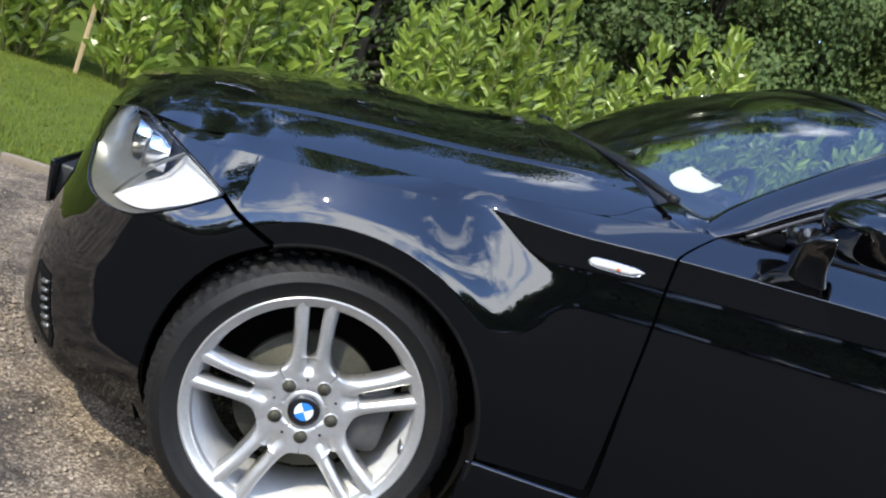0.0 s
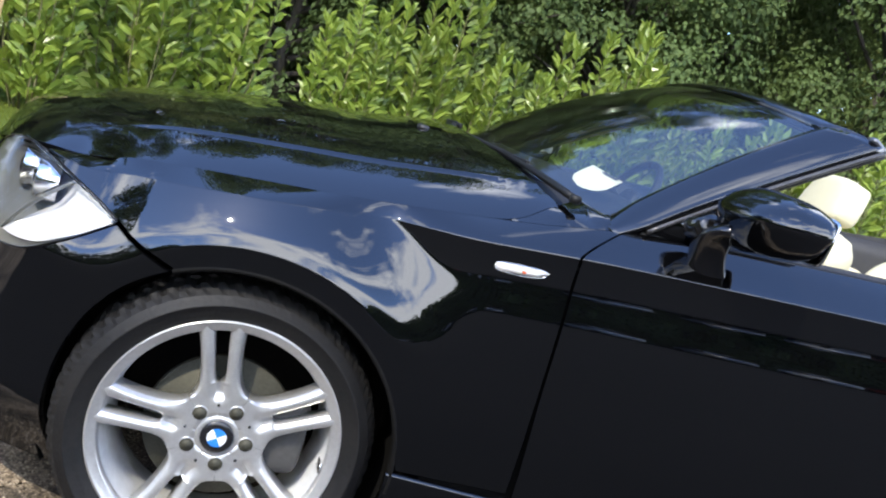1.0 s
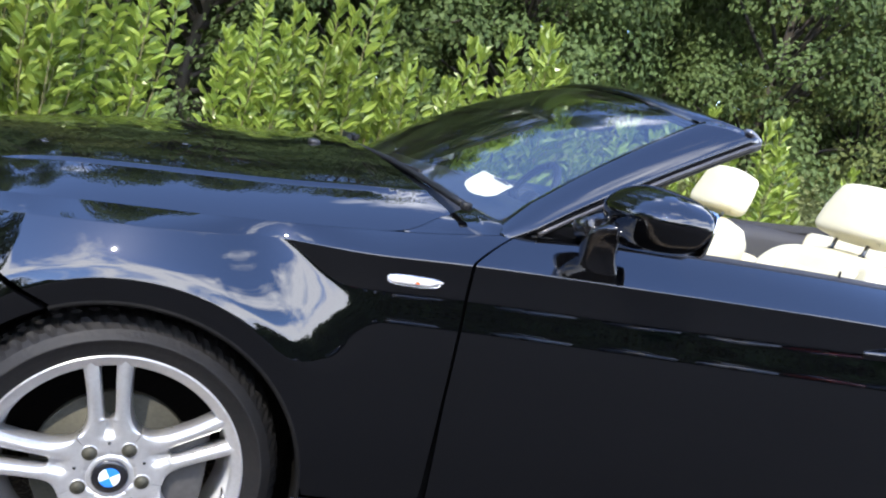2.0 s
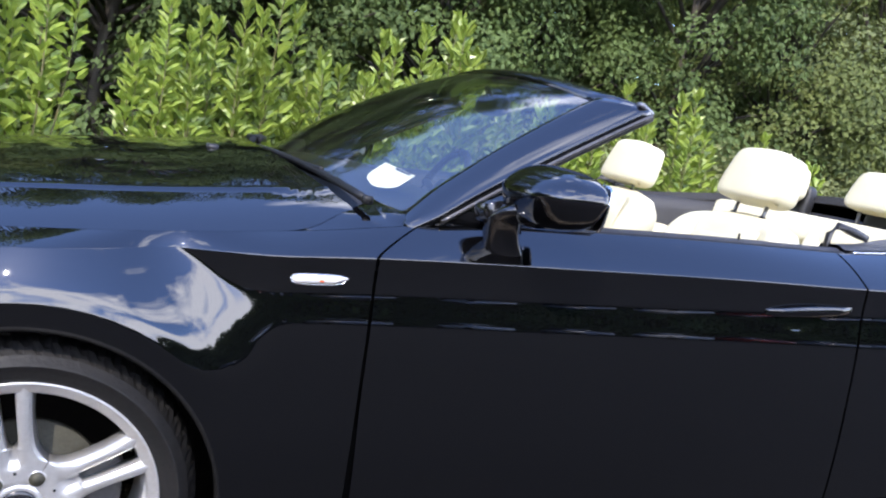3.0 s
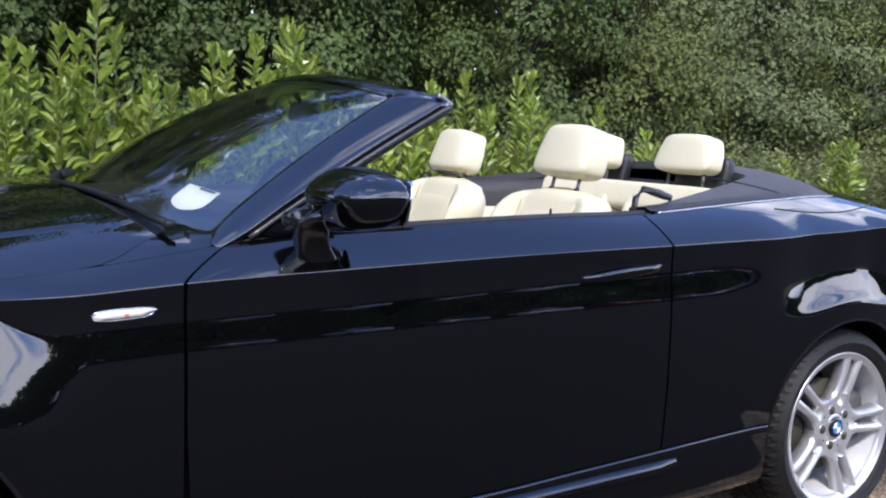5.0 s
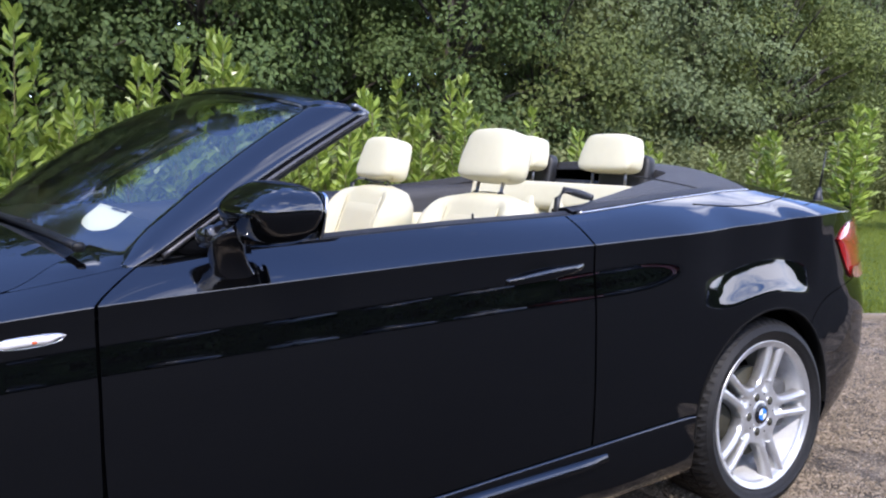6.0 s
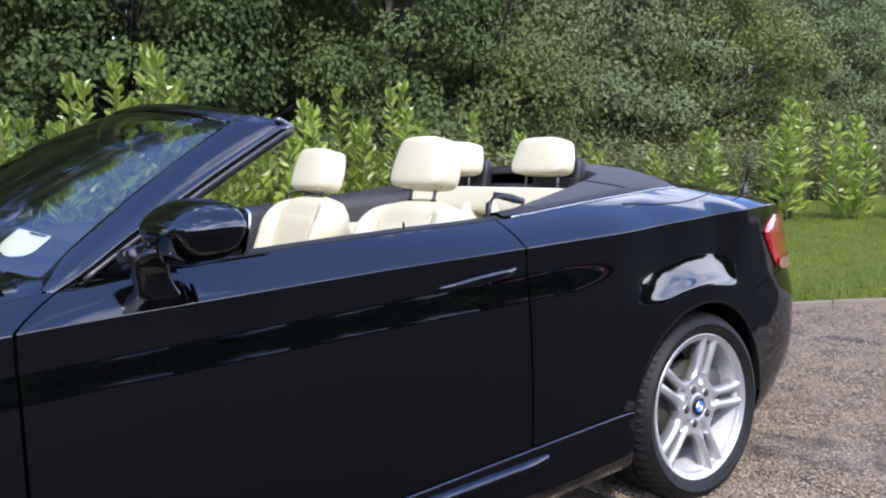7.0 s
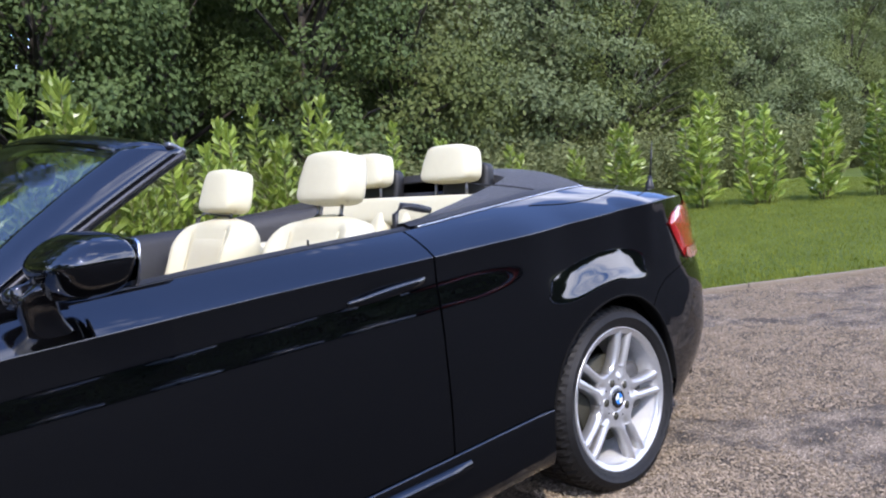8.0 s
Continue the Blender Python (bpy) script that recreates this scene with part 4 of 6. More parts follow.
for v in [q for q in g["geom"] if isinstance(q, bmesh.types.BMVert)]:
    v.co.y = -v.co.y
part("boot_edge", bm, PAINT, car)

# soft-top cover with its bright edge strip
def cover(s, t):
    e = shoulder(s, 1.0)
    return Vector((e.x, (e.y + 0.016) * t, e.z + 0.006 + mix(0.055, 0.088, smooth(2.1, 2.6, s)) * (1 - abs(t) ** 2.2)))


def cover_front(t):
    return 1.93 + 0.70 * smooth(0.99, 0.62, abs(t))


bm = bmesh.new()
loft(bm, [[cover(mix(cover_front(t), lid_front(t) - 0.012, i / 30), t) for t in [mix(-1, 1, j / 60) for j in range(61)]] for i in range(31)])
fold(bm, 0.03)
part("roof_cover", bm, FABRIC, car, "black fabric-covered lid over the folded roof")


def strip_build(bm):
    pts = [shoulder(mix(1.93, 2.78, i / 40), 1.0) + Vector((0, 0.005, 0.003)) for i in range(41)]
    tube(bm, pts, 0.003, 8)


both("edge_strip", strip_build, BRIGHT, "satin silver trim strip", folded=0)


def seam_build(bm):
    pts = [cover(2.50 + 0.06 * (t - 0.80) / 0.2, -t) + Vector((0, 0, 0.001)) for t in [mix(0.62, 0.99, k / 14) for k in range(15)]]
    tube(bm, pts, 0.0035, 6)


both("cover_seam", seam_build, SEAL, folded=0)


flap_v = knots((0, 0.76), (0.25, 0.55), (0.55, 0.50), (0.82, 0.70), (1, 1.0))


def flap_line(bm):
    tube(bm, [shoulder(mix(2.40, 2.99, u), flap_v(u)) + Vector((0, -0.001, 0.001)) for u in [k / 20 for k in range(21)]], 0.0013, 6)


both("flap_joint", flap_line, SEAL, folded=0)

bm = bmesh.new()
base = Vector((3.249, -0.625, 1.000))
tube(bm, [base + Vector((0.0, 0, -0.012)), base + Vector((0.0, 0, 0.012)), base + Vector((0.003, 0, 0.03)), base + Vector((0.01, 0, 0.05))], lambda u: mix(0.022, 0.006, u), 12)
aerial = part("aerial", bm, PLASTIC, car, "short black whip aerial")
bm = bmesh.new()
tube(bm, [base + Vector((0.008, 0, 0.045)), base + Vector((0.035, 0, 0.19))], lambda u: mix(0.0045, 0.0024, u), 8)
part("mast", bm, PLASTIC, aerial)


# ---- wheels: axle along y, outer face towards -y ----
RIM, TYRE = 0.249, 0.323


spoke_outer = knots((0.040, 0.029), (0.072, 0.0523), (0.080, 0.0578), (0.085, 0.0525), (0.094, 0.0450), (0.110, 0.0395), (0.135, 0.0378), (0.175, 0.0392), (0.205, 0.0425), (0.232, 0.0468), (0.2445, 0.052))
slot_half = knots((0.112, 0.0), (0.114, 0.0065), (0.119, 0.0090), (0.135, 0.0108), (0.17, 0.0122), (0.205, 0.0136), (0.2445, 0.0150))


def spoke_bar(bm, angle, sign, dish):
    """One of the two slim bars of a double spoke, with an open slot between them; near the hub they join in a hollow tongue."""
    rows = []
    rs = [0.040, 0.052, 0.062, 0.069, 0.074, 0.0785, 0.081, 0.085, 0.090, 0.097, 0.105, 0.1115, 0.1128, 0.1145, 0.118, 0.124, 0.134, 0.148, 0.165, 0.182, 0.198, 0.212, 0.224, 0.234, 0.2445]
    ca, sa = math.cos(angle), math.sin(angle)
    for r in rs:
        lo = slot_half(r) if r > 0.112 else 0.0
        hi = min(spoke_outer(r), 0.7265 * r)
        w = hi - lo
        u = (r - 0.056) / (0.2445 - 0.056)
        y = mix(dish, 0.004, smooth(0.0, 1.0, u) ** 0.9) - 0.002 * math.sin(math.pi * min(max(u, 0.0), 1.0))
        edge = smooth(0.076, 0.100, r)
        hollow = 0.013 * smooth(0.066, 0.098, r) * (1 if r < 0.112 else 0)
        open_side = r > 0.112
        row = []
        for q, dy in ((lo, 0.040 if open_side else 0.020 + hollow), (lo, 0.013 if open_side else hollow), (lo + 0.0022 if open_side else w * 0.16, 0.0060 if open_side else hollow * 0.92),
                      (lo + w * 0.30, 0.0012 if open_side else hollow * 0.35), (lo + w * 0.46, 0.0), (hi - w * 0.30, 0.0008 * edge), (hi - 0.0055 - 0.02 * w, 0.0030 * edge), (hi - 0.0008, 0.0100 * edge), (hi + 0.0035 * edge, 0.040)):
            q *= sign
            row.append(Vector((r * ca - q * sa, y + dy, r * sa + q * ca)))
        rows.append(row)
    vs = loft(bm, rows, closed=True, caps=True)
    for row_a, row_b in zip(vs, vs[1:]):
        for k in (1, 2, 6, 7):
            e = bm.edges.get((row_a[k], row_b[k]))
            if e:
                e.smooth = False


def build_wheel(name, m, phase, dish, width, group):
    w = thing(name, "silver alloy wheel with five double spokes and a low-profile tyre", "wheel")
    tagged(w, group=group)
    w.parent = car
    w.matrix_world = m
    del w["category"], w["group"]
    # tyre
    bm = bmesh.new()
    n = 186
    prof = [(RIM - 0.004, 0.006), (RIM + 0.006, -0.004), (RIM + 0.016, -0.010), (RIM + 0.030, -0.013), (RIM + 0.031, -0.0145), (RIM + 0.035, -0.0145), (RIM + 0.036, -0.012), (RIM + 0.052, -0.006), (TYRE - 0.012, 0.008), (TYRE - 0.004, 0.022), (TYRE - 0.001, 0.045),
            (TYRE, 0.06), (TYRE - 0.007, 0.062), (TYRE - 0.007, 0.071), (TYRE, 0.073), (TYRE, width / 2), (TYRE - 0.007, width / 2 + 0.002), (TYRE - 0.007, width / 2 + 0.012), (TYRE, width / 2 + 0.014), (TYRE - 0.002, width - 0.03), (TYRE - 0.02, width - 0.006), (RIM + 0.03, width + 0.004), (RIM, width - 0.01)]
    vs = lathe(bm, prof, n)
    for i in range(n):
        for j in range(8, 19):
            v = vs[i][j]
            if (i + (j // 3)) % 3 == 0:
                d = math.hypot(v.co.x, v.co.z)
                k = (d - (0.006 if 8 < j < 18 else 0.0035)) / d
                v.co.x, v.co.z = v.co.x * k, v.co.z * k
    for v in bm.verts:
        if v.co.z < -HUB_Z:
            v.co.z = -HUB_Z + 0.0004
    tyre = part("tyre", bm, RUBBER, w, "black low-profile tyre with dusty tread")
    for poly in tyre.data.polygons:
        if math.hypot(poly.center.x, poly.center.z) > TYRE - 0.018:
            poly.use_smooth = False
    # rim: lip, barrel, hub, spokes
    bm = bmesh.new()
    lathe(bm, [(RIM - 0.004, 0.012), (RIM, 0.004), (RIM - 0.0006, 0.0), (RIM - 0.003, -0.0016), (RIM - 0.006, -0.0006), (RIM - 0.0085, 0.003), (RIM - 0.020, 0.0050), (RIM - 0.0225, 0.0075), (RIM - 0.0255, 0.020)], 96)
    rim = part("rim", bm, ALLOY, w, "silver painted alloy rim")
    bm = bmesh.new()
    lathe(bm, [(RIM - 0.0255, 0.020), (RIM - 0.0265, 0.026), (RIM - 0.032, 0.06), (RIM - 0.036, width - 0.03), (RIM - 0.01, width - 0.01)], 96)
    part("barrel", bm, SUNLIT_ALLOY, rim)
    bm = bmesh.new()
    lathe(bm, [(0.030, dish), (0.034, dish - 0.003), (0.040, dish - 0.003), (0.046, dish + 0.003), (0.076, dish + 0.006), (0.088, dish + 0.010), (0.093, dish + 0.020), (0.090, dish + 0.05)], 60)
    part("hub_face", bm, ALLOY, rim)
    for k in range(5):
        a = phase + 2 * math.pi * k / 5
        for sign in (1, -1):
            bm = bmesh.new()
            spoke_bar(bm, a, sign, dish)
            part("spoke", bm, ALLOY, rim)
        # wheel bolt between the spokes; its recess's shade is a dark disc on the surface
        b = a + math.pi / 5
        c = Vector((0.0605 * math.cos(b), dish + 0.0005, 0.0605 * math.sin(b)))
        bm = bmesh.new()
        lathe(bm, [(0.0165, 0.006), (0.0160, -0.002), (0.0140, -0.0025), (0.0125, 0.004)], 22)
        for v in bm.verts:
            v.co += c
        part("bolt_collar", bm, ALLOY, rim)
        bm = bmesh.new()
        lathe(bm, [(0.0145, 0.0038), (0.0138, 0.0036), (0.0095, 0.0036), (0.0088, 0.0), (0.0001, 0.0)], 18)
        for v in bm.verts:
            v.co += c + Vector((0, -0.0062, 0))
        part("wheel_bolt", bm, DISC, rim, "dark grey wheel bolt on a dark disc for its shaded recess")
        bm = bmesh.new()
        rounded(bm, (0.0032, 0.002, 0.0032), Matrix.Translation((0.066 * math.cos(a), dish - 0.0005, 0.066 * math.sin(a))), 0.8, 1.0, 12, 6)
        part("dimple", bm, BADGE_BLACK, rim)
    # centre cap: dark ring round four coloured quarters
    bm = bmesh.new()
    lathe(bm, [(0.0335, dish), (0.0335, dish - 0.006), (0.0315, dish - 0.008), (0.0205, dish - 0.009), (0.0001, dish - 0.0085)], 40)
    cap = part("centre_cap", bm, BADGE_BLACK, w, "round centre cap with blue and white quarters")
    for k in range(4):
        bm = bmesh.new()
        q = []
        for i in range(9):
            a = phase + 0.35 + math.pi / 2 * (k + i / 8)
            q.append((0.0195 * math.cos(a), dish - 0.0100, 0.0195 * math.sin(a)))
        c = bm.verts.new((0, dish - 0.0104, 0))
        ring = [bm.verts.new(p) for p in q]
        for i in range(8):
            bm.faces.new([c, ring[i], ring[i + 1]])
        part("badge_quarter", bm, BADGE_BLUE if k % 2 else BADGE_WHITE, cap)
    # brake
    bm = bmesh.new()
    lathe(bm, [(0.075, 0.052), (0.085, 0.05), (0.086, 0.066), (0.150, 0.068), (0.151, 0.090), (0.07, 0.092)], 56)
    part("brake_disc", bm, DISC, w, "worn steel brake disc")
    bm = bmesh.new()
    rounded(bm, (0.045, 0.035, 0.085), Matrix.Translation((0.135, 0.075, 0.01)), 0.45, 0.5, 20, 12)
    part("brake_caliper", bm, CALIPER, w, "dull cast brake caliper")
    bm = bmesh.new()
    rounded(bm, (0.003, 0.02, 0.012), Matrix.Translation((RIM - 0.030, 0.03, -0.03)), 0.3, 0.3, 10, 6)
    part("balance_weight", bm, BRIGHT, rim)
    return w


STEER = 4.3
build_wheel("wheel", pose(0, -0.845, HUB_Z, -1.2, 0, STEER), radians(100), 0.020, 0.205, "wheels")
build_wheel("wheel", pose(WHEELBASE, -0.863, HUB_Z, -2.6, 0, 0), radians(73.3), 0.020, 0.235, "wheels")
build_wheel("wheel", pose(0, 0.845, HUB_Z, 1.2, 0, 180 + STEER), radians(80), 0.026, 0.205, "wheels")
build_wheel("wheel", pose(WHEELBASE, 0.863, HUB_Z, 2.6, 0, 180), radians(50), 0.030, 0.235, "wheels")

# front number plate, seen from behind its edge
bm = bmesh.new()
box(bm, (0.012, 0.52, 0.112), Matrix.Translation((-0.800, 0.0, 0.452)) @ pose(0, 0, 0, 0, -6, 0), 0.003)
plate = part("number_plate", bm, GLOSS_BLACK, car, "front number plate on a black plinth")
bm = bmesh.new()
box(bm, (0.05, 0.46, 0.09), Matrix.Translation((-0.772, 0.0, 0.452)), 0.008)
part("plinth", bm, PLASTIC, plate)

# air intake in the front bumper corner: its shade as a dark sheet on the surface, with ribs along its rear edge
INTAKE = ((-0.765, 0.375), (-0.685, 0.372), (-0.618, 0.262), (-0.630, 0.228), (-0.735, 0.285))


def on_flank(s, z, depth):
    p = flank(s, z)
    _, inw = outline(s)
    return p + Vector((inw.x, inw.y, 0)) * depth


for far in (False, True):
    bm = bmesh.new()
    cs, cz = sum(p[0] for p in INTAKE) / 5, sum(p[1] for p in INTAKE) / 5
    ring = []
    for a, b in zip(INTAKE, INTAKE[1:] + INTAKE[:1]):
        ring += [(mix(a[0], b[0], k / 6), mix(a[1], b[1], k / 6)) for k in range(6)]
    rows = []
    for r, dep in ((1.04, -0.0015), (1.0, -0.003), (0.97, -0.002), (0.9, -0.0012), (0.05, -0.001)):
        rows.append([on_flank(mix(cs, s, r), mix(cz, z, r), dep) for s, z in ring])
    loft(bm, rows, closed=True)
    if far:
        mirrored(bm)
    fog = part("air_intake", bm, DARK, car, "air intake in the bumper corner, its shaded depth drawn as a dark sheet")
    for k in range(6):
        bm = bmesh.new()
        u = mix(0.12, 0.85, k / 5)
        s, z = mix(-0.685, -0.618, u), mix(0.372, 0.262, u)
        tube(bm, [on_flank(s - 0.030, z - 0.006, -0.002), on_flank(s - 0.012, z - 0.003, -0.005), on_flank(s - 0.002, z, -0.004)], 0.0045, 6)
        if far:
            mirrored(bm)
        part("grille_bar", bm, LAMP_GREY, fog)

# ---- cabin ----
bm = bmesh.new()
rows = []
for j in range(25):
    t = mix(-1, 1, j / 24)
    a = screen_place(0.02, t, -0.012)
    rows.append([a, a + Vector((0.10, 0, 0.015)), Vector((0.86 + 0.03 * t * t, 0.70 * t, 0.965)), Vector((0.93 + 0.03 * t * t, 0.70 * t, 0.935)), Vector((0.95, 0.70 * t, 0.80)), Vector((0.90, 0.70 * t, 0.55))])
loft(bm, rows)
part("dashboard", bm, TRIM, car, "black dashboard")
bm = bmesh.new()
c = Matrix.Translation((1.12, 0.37, 0.90)) @ pose(0, 0, 0, 0, -65, 0)
tube(bm, [c @ Vector((0.185 * math.cos(a), 0.185 * math.sin(a), 0)) for a in [2 * math.pi * q / 40 for q in range(41)]], 0.014, 10)
wheel_s = part("steering_wheel", bm, TRIM, car, "black leather steering wheel")
bm = bmesh.new()
rounded(bm, (0.075, 0.07, 0.025), c @ Matrix.Translation((0, 0, -0.015)), 0.5, 0.6, 20, 10)
for a in (0.0, math.pi / 2 * 1.15, -math.pi / 2 * 1.15):
    tube(bm, [c @ Vector((0, 0, -0.01)), c @ Vector((-0.18 * math.cos(a), 0.18 * math.sin(a), 0))], 0.014, 8)
part("steering_spokes", bm, TRIM, wheel_s)
bm = bmesh.new()
tube(bm, [(0.92, 0.37, 0.84), (1.10, 0.37, 0.895)], 0.03, 12)
part("steering_column", bm, TRIM, wheel_s)
bm = bmesh.new()
rounded(bm, (0.02, 0.115, 0.032), Matrix.Translation((1.13, 0.0, 1.235)) @ pose(0, 0, 0, 0, 12, 0), 0.5, 0.5, 24, 10)
tube(bm, [(1.13, 0, 1.25), (1.10, 0, 1.288)], 0.009, 8)
part("rear_view_mirror", bm, PLASTIC, car, "black interior mirror")
bm = bmesh.new()
box(bm, (1.05, 0.22, 0.20), Matrix.Translation((1.45, 0, 0.44)), 0.02)
part("centre_tunnel", bm, TRIM, car)
bm = bmesh.new()
box(bm, (1.9, 1.42, 0.02), Matrix.Translation((1.70, 0, 0.325)), 0.004)
part("carpet", bm, TRIM, car)


def side_trim(bm):
    rows = []
    for i in range(25):
        s = mix(1.905, 2.62, i / 24)
        p = shoulder(s, 1.0)
        w = mix(0.10, 0.20, smooth(0, 1, i / 24))
        rows.append([p + Vector((0, 0.014, 0.008)), p + Vector((0, 0.04, 0.018)), p + Vector((0, w, 0.012)), p + Vector((0, w + 0.02, -0.05)), p + Vector((0, w + 0.02, -0.5))])
    loft(bm, rows)


both("rear_side_trim", side_trim, TRIM, folded=0)


def belt_guide(bm):
    tube(bm, [(1.895, -0.665, 0.965), (1.905, -0.66, 1.03), (1.935, -0.655, 1.055), (2.0, -0.65, 1.045), (2.05, -0.65, 1.03)], 0.008, 10, 1.3)
    rounded(bm, (0.045, 0.014, 0.009), Matrix.Translation((2.00, -0.65, 1.040)) @ pose(0, 0, 0, 0, 14, 0), 0.5, 0.5, 18, 8)


both("belt_guide", belt_guide, PLASTIC, "black seat-belt guide loop", folded=0)


def headrest(bm, m, hy, hx=0.058, hz=0.098):
    def shape(v):
        return Vector((v.x - 0.22 * (v.y / hy) ** 2 * hx * (-1 if v.x < 0 else 0.2) + 0.10 * v.z * 0.6, v.y * (1 - 0.16 * smooth(-0.4, 1, v.z / hz)), v.z * (1 - 0.06 * abs(v.y / hy) ** 3)))
    rounded(bm, (hx, hy, hz), m, 0.29, 0.29, 56, 32, shape)


def seat_back(bm, hw, height, tilt, m, bolster=0.05):
    rows = []
    nb = 40
    for i in range(29):
        b = i / 28
        z = height * b
        wide = hw * (1 - 0.10 * smooth(0.0, 0.35, 1 - b) - 0.26 * smooth(0.70, 1.0, b) ** 1.8)
        front = [(a, -0.050 - bolster * smooth(0.52, 0.86, abs(a)) * (1 - smooth(0.72, 1, b) * 0.8) + 0.05 * smooth(0.88, 1.0, abs(a)) ** 2 - 0.012 * math.cos(a * 1.5)) for a in [mix(-1, 1, k / nb) for k in range(nb + 1)]]
        back = [(a, 0.055 - 0.03 * abs(a) ** 4) for a in [mix(1, -1, k / 14) for k in range(15)]]
        squash = 1 - 0.75 * smooth(0.93, 1.0, b) ** 2
        row = []
        for a, x in front + back:
            p = Vector((x * squash, a * wide, z + 0.0 - 0.03 * smooth(0.85, 1, b) * abs(a) ** 2))
            row.append(m @ (pose(0, 0, 0, 0, tilt, 0) @ p))
        rows.append(row)
    loft(bm, rows, closed=True, caps=True)


def front_seat(cy):
    M = Matrix.Translation((1.685, cy, 0.492))
    seat = thing("front_seat", "cream leather front seat with side bolsters and a headrest", "seat")
    seat.parent = car
    del seat["category"]
    bm = bmesh.new()
    seat_back(bm, 0.275, 0.58, 21, M)
    part("backrest", bm, LEATHER, seat)
    bm = bmesh.new()
    rows = []
    for i in range(15):
        b = mix(0.22, 0.86, i / 14)
        rows.append([M @ (pose(0, 0, 0, 0, 21, 0) @ Vector((-0.0655 - 0.002 + 0.012 * (1 - math.cos(a * 0.52 * 1.5)) + (0.016 if i in (0, 14) else 0) + 0.008 * (abs(a) > 0.98), a * 0.275 * 0.50, 0.58 * b))) for a in [mix(-1, 1, k / 16) for k in range(17)]])
    loft(bm, rows)
    part("centre_panel", bm, PERFORATED, seat, "perforated cream leather panel")
    for sg in (-1, 1):
        bm = bmesh.new()
        pts = [M @ (pose(0, 0, 0, 0, 21, 0) @ Vector((-0.066 - 0.0015, sg * 0.141, 0.58 * mix(0.2, 0.88, k / 16)))) for k in range(17)]
        tube(bm, pts, 0.0024, 6)
        part("piping", bm, LEATHER, seat)
    bm = bmesh.new()

    def cushion(v):
        side = smooth(0.55, 0.9, abs(v.y) / 0.27)
        return Vector((v.x, v.y, v.z + 0.045 * side * (v.z > 0) + 0.05 * (-v.x / 0.27) * (v.z > 0)))
    rounded(bm, (0.27, 0.265, 0.085), Matrix.Translation((1.50, cy, 0.52)), 0.4, 0.35, 40, 20, cushion)
    part("seat_cushion", bm, LEATHER, seat)
    bm = bmesh.new()
    H = Matrix.Translation((1.893, cy, 1.150 if cy < 0 else 1.132)) @ pose(0, 0, 0, 0, 14, 0)
    headrest(bm, H, 0.136, 0.060, 0.083)
    head = part("headrest", bm, LEATHER, seat, "padded cream leather headrest")
    bm = bmesh.new()
    tube(bm, [H @ Vector((-0.004 - 0.05 * math.cos(0), 0, 0))] * 1 + [H @ Vector((-0.012, y * 0.125, z * 0.090)) for y, z in ((-1, -0.9), (-0.97, 0.3), (-0.72, 0.93))], 0.002, 6)
    part("headrest_seam", bm, PERFORATED, head)
    for sg in (-1, 1):
        bm = bmesh.new()
        tube(bm, [(1.862, cy + sg * 0.065, 1.00), (1.886, cy + sg * 0.065, 1.09)], 0.006, 10)
        part("headrest_post", bm, STEEL, head, "dark steel post")
        bm = bmesh.new()
        rounded(bm, (0.010, 0.012, 0.004), Matrix.Translation((1.872, cy + sg * 0.065, 1.034)) @ pose(0, 0, 0, 0, 18, 0), 0.5, 0.7, 12, 6)
        part("post_collar", bm, PLASTIC, head)
    return seat


front_seat(-0.365)
front_seat(0.365)

rear = thing("rear_bench", "cream leather rear bench with two headrests", "seat")
rear.parent = car
del rear["category"]
for cy in (-0.33, 0.33):
    bm = bmesh.new()
    seat_back(bm, 0.325, 0.475, 22, Matrix.Translation((2.33, cy, 0.60)), 0.03)
    part("backrest", bm, LEATHER, rear)
    bm = bmesh.new()
    H = Matrix.Translation((2.505, math.copysign(0.262, cy), 1.165)) @ pose(0, 0, 0, 0, 12, 0)
    headrest(bm, H, 0.138, 0.050, 0.070)
    head = part("headrest", bm, LEATHER, rear, "padded cream leather headrest")
    for sg in (-1, 1):
        bm = bmesh.new()
        tube(bm, [(2.492, H.translation.y + sg * 0.085, 1.02), (2.500, H.translation.y + sg * 0.085, 1.12)], 0.006, 10)
        part("headrest_post", bm, STEEL, head, "dark steel post")
    bm = bmesh.new()
    rounded(bm, (0.028, 0.124, 0.098), Matrix.Translation((2.575, math.copysign(0.268, cy), 1.066)) @ pose(0, 0, 0, 0, 10, 0), 0.3, 0.4, 30, 14)
    part("roll_hoop_cover", bm, PLASTIC, rear, "black roll hoop cover behind the headrest")
bm = bmesh.new()
rounded(bm, (0.25, 0.62, 0.10), Matrix.Translation((2.10, 0, 0.52)), 0.3, 0.3, 30, 12)
part("bench_cushion", bm, LEATHER, rear)
bm = bmesh.new()
rounded(bm, (0.050, 0.57, 0.055), Matrix.Translation((2.462, 0, 0.992)) @ pose(0, 0, 0, 0, 20, 0), 0.4, 0.25, 60, 16)
part("bench_top_roll", bm, LEATHER, rear)
for sg in (-1, 1):
    bm = bmesh.new()
    rounded(bm, (0.22, 0.05, 0.14), Matrix.Translation((2.22, sg * 0.585, 0.765)), 0.4, 0.4, 28, 14)
    part("side_bolster", bm, LEATHER, rear, "cream leather rear side panel")
bm = bmesh.new()
box(bm, (0.10, 1.26, 0.03), Matrix.Translation((2.52, 0, 1.00)), 0.012)
box(bm, (0.05, 1.10, 0.05), Matrix.Translation((2.62, 0, 1.035)), 0.015)
box(bm, (0.02, 1.30, 0.50), Matrix.Translation((2.56, 0, 0.75)), 0.005)
